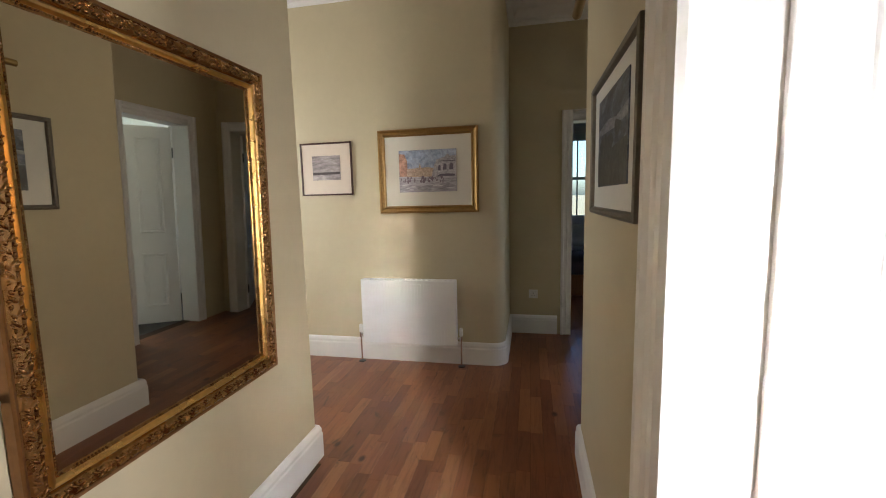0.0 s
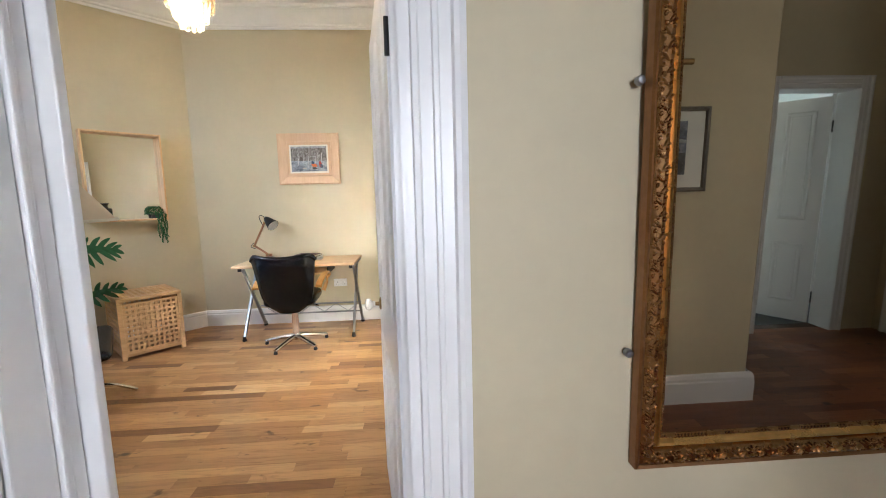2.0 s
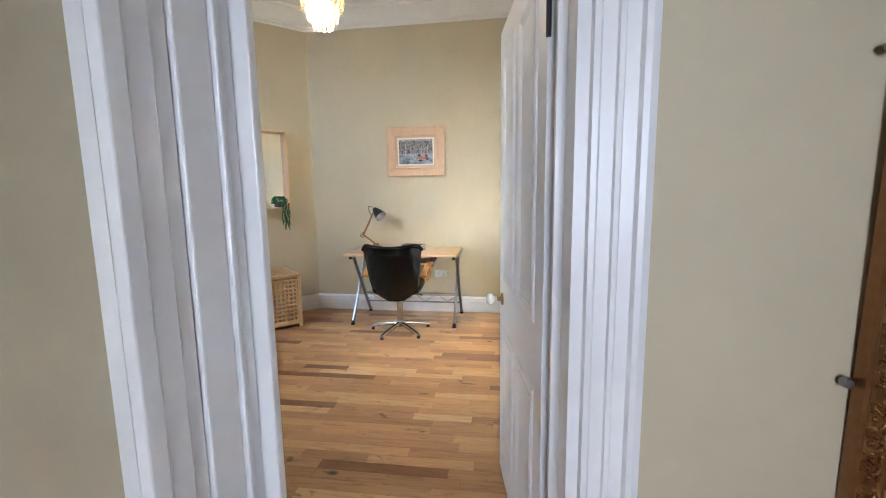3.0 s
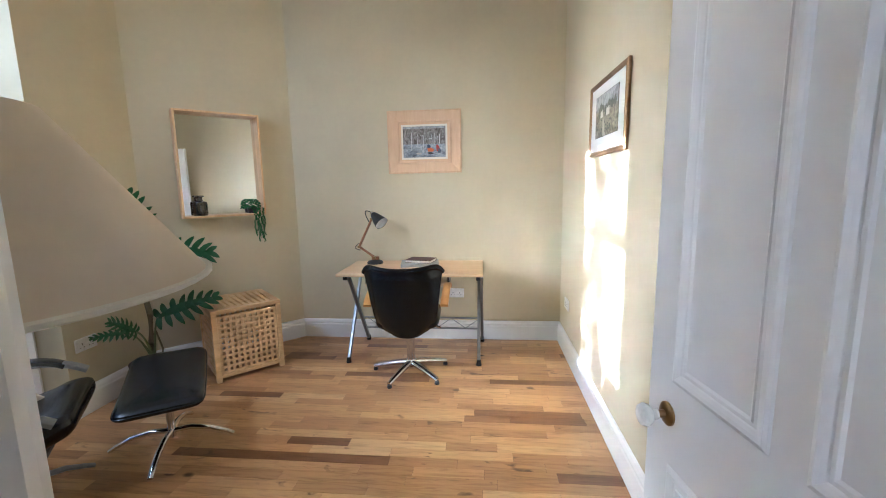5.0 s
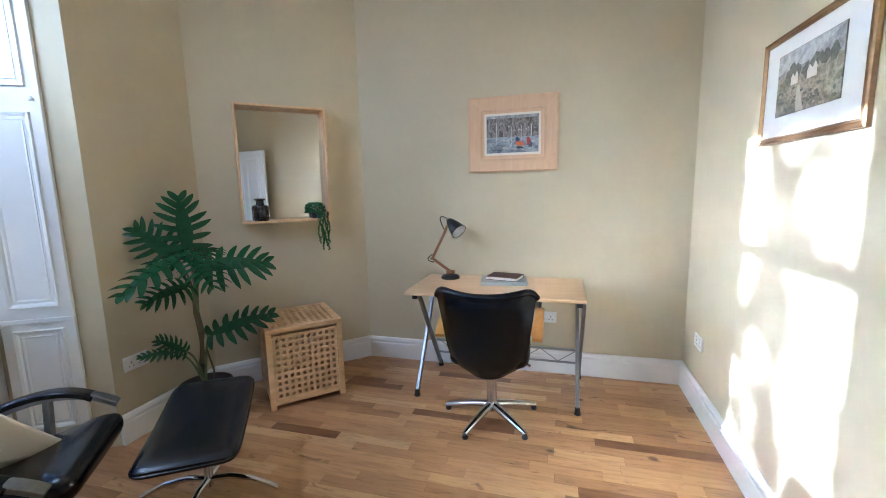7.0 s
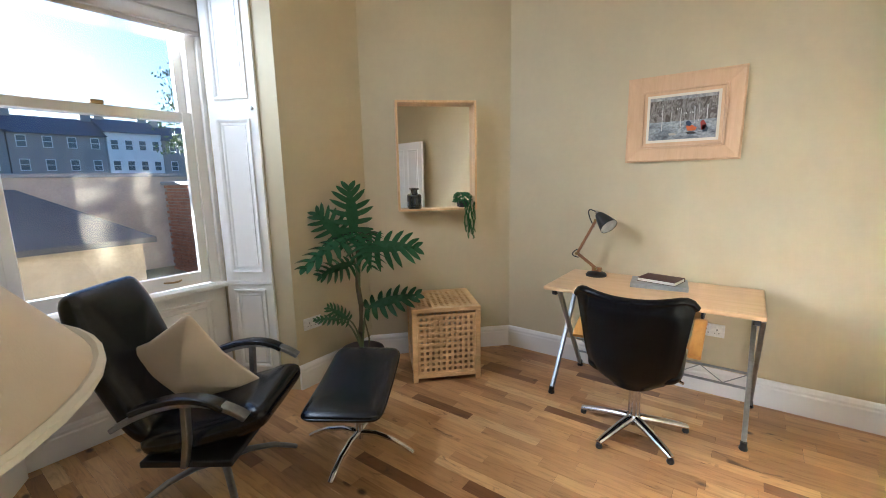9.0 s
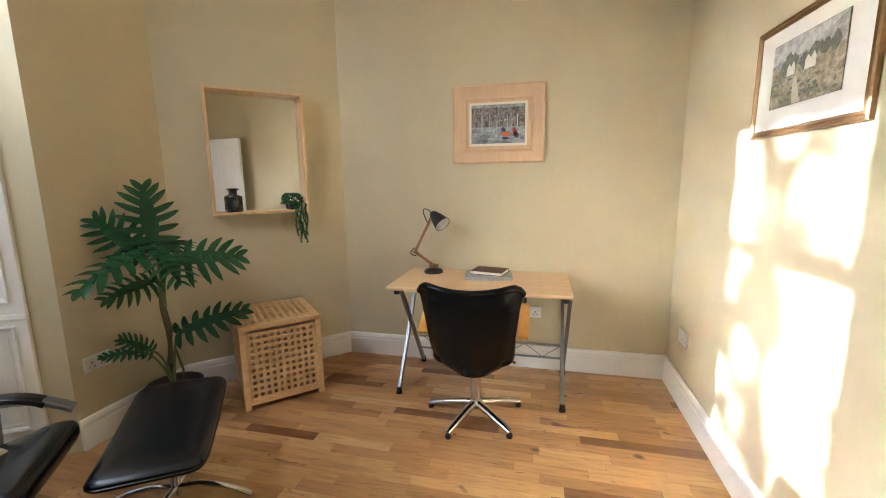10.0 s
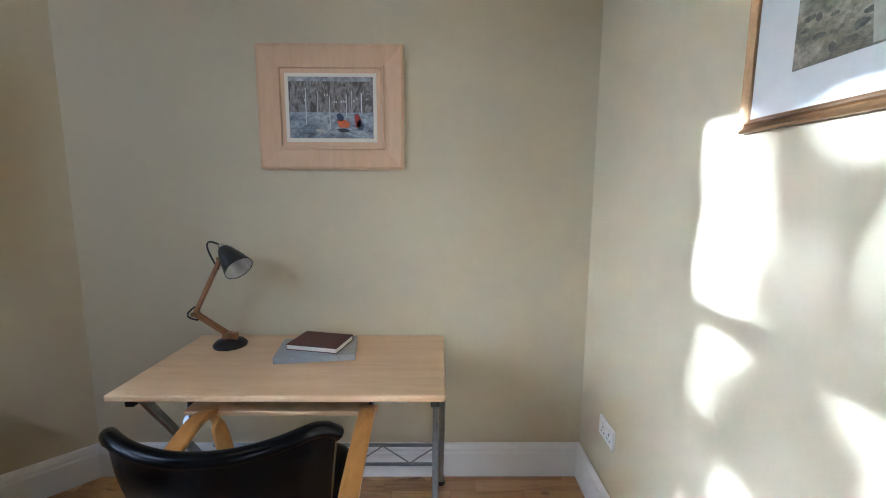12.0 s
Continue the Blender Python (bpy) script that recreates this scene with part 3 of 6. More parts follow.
def four_panel_door(name, m, w, h, label, material=DOORWHITE, knob=True, hinges=True):
    """A four-panel door hung at its local origin, leaf along +x, faces -y and +y."""
    d = thing(name, m, label, "door", "", "structure")
    t = 0.040
    bm = B(0, w, -t / 2, t / 2, 0.008, h, 0.003)
    leaf = part("leaf", bm, material, d)
    st, mid = 0.105, 0.09
    pw = (w - 2 * st - mid) / 2
    for i, (z0, z1) in enumerate(((0.20, 0.74), (0.97, h - 0.12))):
        for k in range(2):
            cx = st + pw / 2 + k * (pw + mid)
            for s in (1, -1):
                b2 = bmesh.new()
                mm = Matrix.Translation((cx, -s * t / 2, (z0 + z1) / 2)) @ (Matrix.Identity(4) if s == 1 else pose(0, 0, 0, 0, 0, 180))
                mitred(b2, pw, z1 - z0, [(-0.010, 0.0), (-0.006, 0.004), (0.002, 0.007), (0.010, 0.005), (0.018, 0.002), (0.021, 0.0)])
                mitred(b2, pw - 0.058, z1 - z0 - 0.058, [(0.0, 0.0), (0.002, 0.003), (0.008, 0.0)])
                bmesh.ops.transform(b2, matrix=mm, verts=b2.verts)
                part("panel_moulding", b2, material, d)
    if knob:
        for s in (1, -1):
            b2 = lathe(bmesh.new(), [(0.0, 0.0), (0.029, 0.0), (0.029, 0.004), (0.024, 0.008), (0.010, 0.010), (0.008, 0.030), (0.0, 0.030)], 20, pose(w - 0.085, -s * t / 2, 0.875, 90 * s, 0, 0), False)
            rose = part("door_plate", b2, BRASS, d, "aged brass rose", True)
            b2 = lathe(bmesh.new(), [(0.0, 0.026), (0.012, 0.027), (0.014, 0.034), (0.012, 0.038), (0.024, 0.048), (0.028, 0.058), (0.024, 0.068), (0.012, 0.074), (0.0, 0.075)], 20, pose(w - 0.085, -s * t / 2, 0.875, 90 * s, 0, 0), False)
            part("door_knob", b2, plain("white_ceramic", (0.80, 0.79, 0.74), 0.12), d, "white ceramic knob", True)
    if hinges:
        for z in (0.25, h - 0.25):
            part("hinge", lathe(bmesh.new(), [(0.007, z - 0.05), (0.007, z + 0.05)], 10, pose(-0.004, t / 2 - 0.002, 0)), BLACK, d, "dark iron hinge")
    return d


four_panel_door("door_study", pose(-1.20, 0.750, 0, 0, 0, 180 + 8.6), 0.812, 2.045, "white four-panel door standing open against the wall")

# porch opening: casing, lining and the open inner door
architrave("trim_porch", wall_pose(0.395, 0.84, 0, 180), 1.32, 2.10, ("l", "t"), 0.18)
bm = B(0.395, 0.557, 1.50, 1.529, 0, 2.12)
box(bm, 0.54, 0.565, 1.485, 1.50, 0, 2.12, 0.004)
box(bm, 0.395, 0.55, 0.18, 0.20, 0, 2.12)
structure("trim_porch_lining", bm, WHITE, "white painted door lining")
four_panel_door("door_porch", pose(0.585, 1.55, 0, 0, 0, 0), 0.78, 2.045, "white panelled inner door standing open", DOORWHITE, False)

# bedroom and side room openings
architrave("trim_bedroom", wall_pose(0.885, 4.85, 0, -90), 0.71, 2.05, ("l", "r", "t"), 0.10)
bm = B(0.50, 0.53, 4.85, 5.0, 0, 2.05)
box(bm, 1.24, 1.27, 4.85, 5.0, 0, 2.05)
box(bm, 0.50, 1.27, 4.85, 5.0, 2.05, 2.08)
structure("trim_bedroom_lining", bm, WHITE, "white painted door lining")
architrave("trim_side_room", wall_pose(1.42, 4.08, 0, 180), 0.70, 2.05, ("l", "r", "t"), 0.10)
bm = B(1.42, 1.60, 3.70, 3.73, 0, 2.05)
box(bm, 1.42, 1.60, 4.43, 4.46, 0, 2.05)
box(bm, 1.42, 1.60, 3.70, 4.46, 2.05, 2.08)
structure("trim_side_lining", bm, WHITE, "white painted door lining")
four_panel_door("door_side_room", pose(1.60, 4.41, 0, 0, 0, -38), 0.69, 2.03, "white four-panel door standing half open")
four_panel_door("door_bedroom", pose(1.235, 5.0, 0, 0, 0, 62), 0.74, 2.03, "white panelled door standing open")

# ---- window ----
WX0, WX1, WY = -2.918, -1.79, -2.86
win = thing("window_1", pose((WX0 + WX1) / 2, WY, 0), "white painted sash window with a grey blind", "window", "", "structure")
ww = WX1 - WX0
bm = B(-ww / 2, -ww / 2 + 0.085, -0.16, 0.0, 0.76, 2.80)
box(bm, ww / 2 - 0.085, ww / 2, -0.16, 0.0, 0.76, 2.80)
box(bm, -ww / 2, -ww / 2 + 0.03, 0.0, 0.03, 0.79, 2.80, 0.006)
box(bm, ww / 2 - 0.03, ww / 2, 0.0, 0.03, 0.79, 2.80, 0.006)
box(bm, -ww / 2 + 0.09, ww / 2 - 0.09, -0.16, 0.0, 2.72, 2.80)
part("window_frame", bm, WHITE, win)
bm = B(-ww / 2, ww / 2, -0.02, 0.085, 0.762, 0.792, 0.008)
part("window_sill", bm, WHITE, win)
gw = ww - 0.172


def sash(z0, z1, y, rail_top, rail_low):
    bm = B(-gw / 2, -gw / 2 + 0.055, y - 0.02, y + 0.02, z0, z1, 0.004)
    box(bm, gw / 2 - 0.055, gw / 2, y - 0.02, y + 0.02, z0, z1, 0.004)
    box(bm, -gw / 2 + 0.055, gw / 2 - 0.055, y - 0.02, y + 0.02, z1 - rail_top, z1, 0.004)
    box(bm, -gw / 2 + 0.055, gw / 2 - 0.055, y - 0.02, y + 0.02, z0, z0 + rail_low, 0.004)
    s = part("sash", bm, WHITE, win)
    p = part("pane", B(-gw / 2 + 0.052, gw / 2 - 0.052, y - 0.002, y + 0.002, z0 + rail_low - 0.003, z1 - rail_top + 0.003), GLASS, s)
    p.visible_shadow = False
    return s


low = sash(0.795, 1.90, -0.035, 0.055, 0.085)
sash(1.845, 2.72, -0.085, 0.05, 0.055)
bm = bmesh.new()
for s in (-1, 1):
    sweep(bm, arc((s * 0.25 - 0.05, -0.012, 0.845), (s * 0.25, 0.022, 0.845), (s * 0.25 + 0.05, -0.012, 0.845), 8), 0.006, 8)
part("sash_lift", bm, BRASS, low, "brass sash lifts", True)
part("sash_catch", B(-0.03, 0.03, -0.05, -0.01, 1.90, 1.925, 0.006), BRASS, low, "brass catch")
bm = bmesh.new()
box(bm, -ww / 2 + 0.01, ww / 2 - 0.01, 0.02, 0.045, 2.362, 2.79, 0.006)
for z in (2.385, 2.47, 2.56, 2.66):
    box(bm, -ww / 2 + 0.012, ww / 2 - 0.012, 0.030, 0.062, z, z + 0.07, 0.012)
part("blind", bm, BLINDCLOTH, win, "grey-white gathered cloth blind", True)

# shutter boxes on the splayed reveals, each with panels
for side, (a, b) in (("a", ((-3.085, -2.520), (-2.918, -2.80))), ("b", ((-1.625, -2.520), (-1.792, -2.80)))):
    a, b = Vector((*a, 0)), Vector((*b, 0))
    d = b - a
    ang = math.degrees(math.atan2(d.y, d.x))
    length = d.length
    if side == "a":
        m = Matrix.Translation(a) @ pose(0, 0, 0, 0, 0, ang) @ pose(length, 0, 0, 0, 0, 180)
    else:
        m = Matrix.Translation(a) @ pose(0, 0, 0, 0, 0, ang)
    st = thing("window_shutter", m, "white panelled folding shutter in the window reveal", "shutter", "window shutters", "structure")
    part("board", B(0, length, -0.022, 0.05, 0.0, 2.80, 0.003), WHITE, st)
    for z0, z1 in ((0.18, 0.74), (0.86, 1.86), (1.98, 2.74)):
        b2 = bmesh.new()
        mitred(b2, length - 0.10, z1 - z0, [(0.0, 0.0), (0.004, 0.012), (0.016, 0.008), (0.024, 0.0)])
        mitred(b2, length - 0.17, z1 - z0 - 0.07, [(0.0, 0.0), (0.001, 0.004), (0.01, 0.0)])
        bmesh.ops.transform(b2, matrix=Matrix.Translation((length / 2, -0.022, (z0 + z1) / 2)), verts=b2.verts)
        part("shutter_panel", b2, WHITE, st)
    part("shutter_rail", B(0.0, length, -0.030, -0.022, 0.775, 0.80, 0.003), WHITE, st)
    kx = length - 0.03 if side == "a" else 0.03
    part("knob", lathe(bmesh.new(), [(0.0, 0), (0.009, 0), (0.006, 0.008), (0.012, 0.016), (0.010, 0.024), (0.0, 0.026)], 14, pose(kx, -0.022, 1.92, 90, 0, 0), False), WHITE, st, "small white turned knob", True)
bm = bmesh.new()
mitred(bm, 0.95, 0.44, [(0.0, 0.0), (0.004, 0.014), (0.016, 0.010), (0.026, 0.0)])
mitred(bm, 0.86, 0.35, [(0.0, 0.0), (0.002, 0.005), (0.012, 0.0)])
bmesh.ops.transform(bm, matrix=pose((WX0 + WX1) / 2, -2.86, 0.46, 0, 0, 180), verts=bm.verts)
structure("trim_apron_panel", bm, WHITE, "moulded panel under the window")
structure("trim_apron_skirting", run_profile(bmesh.new(), [(WX0, -2.86), (WX1, -2.86)][::1], [(-o, z) for o, z in SKIRT]), WHITE, "white painted skirting board")

# other windows: the bedroom's, then unseen ones added where fill lamps stand
def simple_window(name, m, w, h):
    o = thing(name, m, "white painted sash window", "window", "", "structure")
    bm = mitred(bmesh.new(), w, h, [(0, -0.06), (0, 0.02), (0.05, 0.02), (0.05, -0.06)], h / 2)
    box(bm, -w / 2 + 0.05, w / 2 - 0.05, -0.02, 0.03, h / 2 - 0.025, h / 2 + 0.025)
    box(bm, -0.012, 0.012, -0.01, 0.02, 0.05, h - 0.05)
    part("window_frame", bm, WHITE, o)
    p = part("pane", B(-w / 2 + 0.045, w / 2 - 0.045, 0.0, 0.004, 0.045, h - 0.045), GLASS, o)
    p.visible_shadow = False


simple_window("window_2", pose(0.95, 8.47, 0.95), 0.9, 1.4)
# invented porch window, out of view, that houses the porch fill lamp
simple_window("window_4_unseen", pose(3.44, 0.925, 0.95, 0, 0, -90), 0.95, 1.35)
# alcove window made up to go with its fill lamp
simple_window("window_5_unseen", pose(-2.66, 3.28, 0.9, 0, 0, 90), 1.0, 1.4)
# side room window is supposed, placed out of view for its lamp
simple_window("window_3_unseen", pose(3.64, 3.95, 1.0, 0, 0, -90), 0.9, 1.2)

# glazed front door
GX = -0.105
fd = thing("front_door", pose(1.535, -1.06, 0), "white front door with two glazed panes", "door", "", "structure")
bm = B(-0.415, GX, -0.03, 0.03, 0, 2.1, 0.003)
box(bm, 0.30, 0.415, -0.03, 0.03, 0, 2.1, 0.003)
box(bm, GX, 0.30, -0.03, 0.03, 0, 0.95, 0.003)
box(bm, GX, 0.30, -0.03, 0.03, 1.57, 2.1, 0.003)
box(bm, GX, 0.30, -0.03, 0.03, 1.418, 1.473, 0.003)
part("leaf", bm, DOORWHITE, fd)
for z0, z1 in ((0.95, 1.418), (1.473, 1.57)):
    p = part("pane", B(GX, 0.30, -0.003, 0.003, z0, z1), GLASS, fd)
    p.visible_shadow = False

# ---- pictures ----


def framed(name, m, w, h, profile, frame_mat, mount_w, mount_mat, art_mat, label, glazing=False, slip=None, extra=None):
    """A framed picture hung with its back at the pose, facing its -y, centred."""
    f = thing(name, m, label, "picture")
    part("frame", mitred(bmesh.new(), w, h, profile), frame_mat, f)
    inner = profile[-1][0]
    iw, ih = w - 2 * inner, h - 2 * inner
    part("mount", B(-iw / 2 - 0.004, iw / 2 + 0.004, -0.010, -0.002, -ih / 2 - 0.004, ih / 2 + 0.004), mount_mat, f)
    aw, ah, up = mount_w
    if slip:
        part("slip", mitred(bmesh.new(), aw + 0.03, ah + 0.03, [(0, 0.010), (0, 0.014), (0.015, 0.014), (0.015, 0.010)], up), slip, f, "pale inner slip")
    art = part("print", B(-aw / 2, aw / 2, -0.0135, -0.0101, up - ah / 2, up + ah / 2), art_mat, f)
    if extra:
        extra(f, aw, ah, up)
    return f


def harbour(f, aw, ah, up):
    brick = painting("quay_houses", [(0.30, (0.02, 0.018, 0.016)), (0.42, (0.10, 0.085, 0.07)), (0.52, (0.26, 0.25, 0.24)), (0.60, (0.08, 0.065, 0.055)), (0.72, (0.38, 0.38, 0.39))], 13.0, (1.6, 1, 0.7))
    water = painting("harbour_water", [(0.30, (0.06, 0.07, 0.09)), (0.45, (0.22, 0.25, 0.29)), (0.55, (0.34, 0.38, 0.42)), (0.70, (0.12, 0.13, 0.14))], 10.0, (1, 1, 1.6))
    part("painted_quay", B(-aw / 2 + 0.002, aw / 2 - 0.002, -0.0141, -0.0137, up - 0.02, up + ah / 2 - 0.020), brick, f)
    part("painted_water", B(-aw / 2 + 0.002, aw / 2 - 0.002, -0.0142, -0.0138, up - ah / 2 + 0.002, up - 0.02), water, f)
    white = plain("pale_paint", (0.62, 0.63, 0.62), 0.6)
    for i, (x, w, z0, z1) in enumerate(((-0.115, 0.0035, -0.075, 0.085), (-0.062, 0.002, -0.03, 0.07), (-0.008, 0.003, -0.08, 0.055), (0.068, 0.0025, -0.04, 0.06), (0.092, 0.002, -0.03, 0.075), (0.134, 0.0055, -0.02, 0.065))):
        part("painted_mast", B(x, x + w, -0.0147, -0.0143, up + z0, up + z1), white, f)
    for x, z in ((0.012, 0.022), (0.022, 0.020), (0.044, 0.022), (0.053, 0.024), (0.062, 0.021), (0.10, 0.026), (0.115, 0.034), (-0.12, 0.03), (-0.03, 0.05), (-0.018, 0.052)):
        part("painted_window", B(x, x + 0.004, -0.0147, -0.0143, up + z, up + z + 0.009), white, f)
    for x, z, c, w, h in ((0.055, -0.068, (0.60, 0.13, 0.03), 0.062, 0.036), (0.120, -0.055, (0.36, 0.04, 0.03), 0.034, 0.060), (0.040, -0.040, (0.03, 0.05, 0.10), 0.034, 0.034), (0.055, -0.098, (0.03, 0.03, 0.03), 0.056, 0.016), (-0.05, -0.10, (0.40, 0.38, 0.34), 0.05, 0.016), (0.130, -0.075, (0.06, 0.09, 0.13), 0.036, 0.045)):
        bm = bmesh.new()
        vs = [bm.verts.new((x + a * w, -0.0151, up + z + b * h)) for a, b in ((-0.5, 0.3), (-0.3, -0.5), (0.35, -0.5), (0.5, 0.0), (0.05, 0.5), (-0.25, 0.45))]
        bm.faces.new(vs)
        part("painted_boat", bm, plain("boat_paint", c, 0.5), f)


ART1 = painting("harbour_print", [(0.30, (0.16, 0.17, 0.18)), (0.70, (0.46, 0.48, 0.50))], 9.0, (1.3, 1, 0.8))
WIDE_OAK = [(0, 0), (0, 0.020), (0.012, 0.026), (0.020, 0.024), (0.075, 0.014), (0.088, 0.013), (0.090, 0.022), (0.100, 0.022), (0.104, 0.013), (0.122, 0.012), (0.122, 0)]
framed("framed_picture", wall_pose(-4.697, -0.342, 1.816, 0), 0.655, 0.545, WIDE_OAK, OAKFRAME, (0.380, 0.268, 0.0), CREAM, ART1, "wide pale oak frame with a small harbour print", slip=CREAM, extra=harbour)
ART2 = painting("cottage_print", [(0.3, (0.06, 0.055, 0.04)), (0.45, (0.17, 0.155, 0.10)), (0.55, (0.29, 0.265, 0.19)), (0.7, (0.13, 0.12, 0.085)), (0.82, (0.40, 0.385, 0.32))], 10.0, (1, 1, 1.4))


def daub(f, name, pts, y, material):
    """A flat patch of paint on a print, its outline in the print's own plane."""
    bm = bmesh.new()
    bm.faces.new([bm.verts.new((x, -y, z)) for x, z in pts])
    return part(name, bm, material, f)


def clump(cx, cz, rx, rz, r, n=11):
    return [(cx + rx * math.cos(2 * math.pi * i / n) * r.uniform(0.72, 1.15), cz + rz * math.sin(2 * math.pi * i / n) * r.uniform(0.72, 1.15)) for i in range(n)]


def cottage(f, aw, ah, up):
    r = random.Random(4)
    sky_paint = painting("grey_sky", [(0.3, (0.30, 0.30, 0.30)), (0.7, (0.44, 0.44, 0.43))], 5.0)
    hill = painting("misty_hill", [(0.3, (0.20, 0.20, 0.20)), (0.7, (0.30, 0.30, 0.29))], 8.0)
    woods = painting("dark_woods", [(0.3, (0.035, 0.04, 0.03)), (0.7, (0.14, 0.14, 0.10))], 22.0)
    wall = plain("cottage_paint", (0.52, 0.50, 0.45), 0.6)
    a, b = aw / 2 - 0.002, ah / 2 - 0.002
    daub(f, "painted_sky", [(-a, up + 0.035), (a, up + 0.035), (a, up + b), (-a, up + b)], 0.0138, sky_paint)
    daub(f, "painted_hill", [(-a, up + 0.03), (a, up + 0.03), (a, up + b), (0.12, up + 0.085), (0.02, up + 0.05), (-a, up + 0.045)], 0.0140, hill)
    for i in range(16):
        daub(f, "painted_tree", clump(r.uniform(-a + 0.03, a - 0.03), up + r.uniform(0.012, 0.045), r.uniform(0.014, 0.028), r.uniform(0.014, 0.034), r), 0.0142 + 0.00002 * i, woods)
    for x, w, h in ((-0.105, 0.050, 0.034), (0.005, 0.062, 0.040)):
        daub(f, "painted_cottage", [(x, up - 0.012), (x + w, up - 0.012), (x + w, up + h * 0.55), (x + w * 0.78, up + h), (x + w * 0.52, up + h * 0.5), (x + w * 0.22, up + h * 0.92), (x, up + h * 0.45)], 0.0147, wall)
    for i in range(30):
        daub(f, "painted_bush", clump(r.uniform(-a + 0.02, a - 0.02), up + r.uniform(-0.105, -0.02), r.uniform(0.006, 0.018), r.uniform(0.004, 0.010), r, 8), 0.0149 + 0.00002 * i, woods)
    daub(f, "painted_path", [(-0.05, up - b), (0.0, up - b), (-0.028, up - 0.05), (-0.036, up - 0.022), (-0.052, up - 0.022), (-0.058, up - 0.05)], 0.0156, plain("path_paint", (0.40, 0.37, 0.29), 0.7))


GOLDSLIM = [(0, 0), (0, 0.014), (0.005, 0.019), (0.012, 0.014), (0.015, 0.013), (0.019, 0.019), (0.024, 0.014), (0.029, 0.012), (0.029, 0)]
framed("framed_picture", wall_pose(-3.392, 0.867, 1.797, -90), 0.69, 0.425, GOLDSLIM, plain("dull_gold_frame", (0.30, 0.185, 0.085), 0.35, 0.8, 0.2), (0.42, 0.235, 0.01), GREYMOUNT, ART2, "slim gold frame with a muted landscape print", extra=cottage)
ART3 = painting("city_print", [(0.28, (0.16, 0.13, 0.16)), (0.42, (0.40, 0.30, 0.30)), (0.52, (0.30, 0.36, 0.46)), (0.64, (0.56, 0.43, 0.32)), (0.8, (0.62, 0.60, 0.60))], 6.0, (1, 1, 0.8))


def city(f, aw, ah, up):
    r = random.Random(9)
    a, b = aw / 2 - 0.002, ah / 2 - 0.002
    rose = painting("rose_tower", [(0.3, (0.40, 0.20, 0.14)), (0.7, (0.60, 0.36, 0.25))], 9.0)
    ochre = painting("ochre_palace", [(0.3, (0.42, 0.28, 0.19)), (0.7, (0.64, 0.50, 0.38))], 16.0)
    stone = painting("pale_church", [(0.3, (0.30, 0.27, 0.29)), (0.7, (0.56, 0.53, 0.54))], 14.0)
    plum = plain("plum_paint", (0.19, 0.14, 0.17), 0.6)
    daub(f, "painted_sky", [(-a, up - 0.02), (a, up - 0.02), (a, up + b), (-a, up + b)], 0.0137, painting("blue_sky", [(0.3, (0.30, 0.38, 0.54)), (0.55, (0.42, 0.47, 0.58)), (0.75, (0.56, 0.55, 0.60))], 5.0))
    daub(f, "painted_square", [(-a, up - b), (a, up - b), (a, up - 0.035), (-a, up - 0.035)], 0.0138, painting("wet_square", [(0.3, (0.33, 0.30, 0.33)), (0.7, (0.56, 0.53, 0.55))], 8.0, (0.4, 1, 2)))
    daub(f, "painted_tower", [(-a, up - 0.04), (-a + 0.070, up - 0.04), (-a + 0.066, up + 0.085), (-a + 0.045, up + 0.135), (-a, up + 0.140)], 0.0140, rose)
    daub(f, "painted_palace", [(-0.17, up - 0.045), (0.05, up - 0.045), (0.05, up + 0.022), (0.0, up + 0.030), (-0.05, up + 0.024), (-0.062, up + 0.062), (-0.072, up + 0.026), (-0.17, up + 0.018)], 0.0142, ochre)
    daub(f, "painted_church", [(0.03, up - 0.055), (a, up - 0.055), (a, up + 0.115), (0.185, up + 0.110), (0.165, up + 0.128), (0.140, up + 0.105), (0.075, up + 0.085), (0.055, up + 0.04)], 0.0144, stone)
    for x, z, w, h in ((0.085, 0.0, 0.022, 0.045), (0.125, 0.005, 0.030, 0.050), (0.175, 0.005, 0.034, 0.052), (0.07, -0.045, 0.15, 0.020), (0.09, 0.070, 0.13, 0.007)):
        daub(f, "painted_arch", [(x, up + z), (x + w, up + z), (x + w, up + z + h * 0.75), (x + w * 0.6, up + z + h), (x + w * 0.2, up + z + h * 0.85)], 0.0146, plain("violet_shadow", (0.14, 0.115, 0.15), 0.6))
    for i in range(34):
        x, z = r.uniform(-a + 0.01, 0.15), up + r.uniform(-0.085, -0.050)
        daub(f, "painted_figure", clump(x, z, r.uniform(0.004, 0.010), r.uniform(0.008, 0.018), r, 7), 0.0148 + 0.00002 * i, plum)
    for i in range(9):
        x, z = r.uniform(-a + 0.02, a - 0.02), up + r.uniform(-0.145, -0.095)
        daub(f, "painted_gleam", clump(x, z, r.uniform(0.012, 0.03), r.uniform(0.002, 0.005), r, 8), 0.0156, plain("pale_gleam", (0.62, 0.60, 0.60), 0.6))


GOLDWIDE = [(0, 0), (0, 0.020), (0.006, 0.032), (0.016, 0.034), (0.026, 0.026), (0.040, 0.022), (0.046, 0.026), (0.054, 0.014), (0.058, 0.010), (0.058, 0)]
framed("framed_picture", wall_pose(-0.66, 3.977, 1.585, -90), 0.815, 0.665, GOLDWIDE, plain("antique_gold_frame", (0.36, 0.215, 0.075), 0.33, 0.9, 0.3), (0.47, 0.33, 0.0), CREAM, ART3, "antique gold frame with a city square print", extra=city)
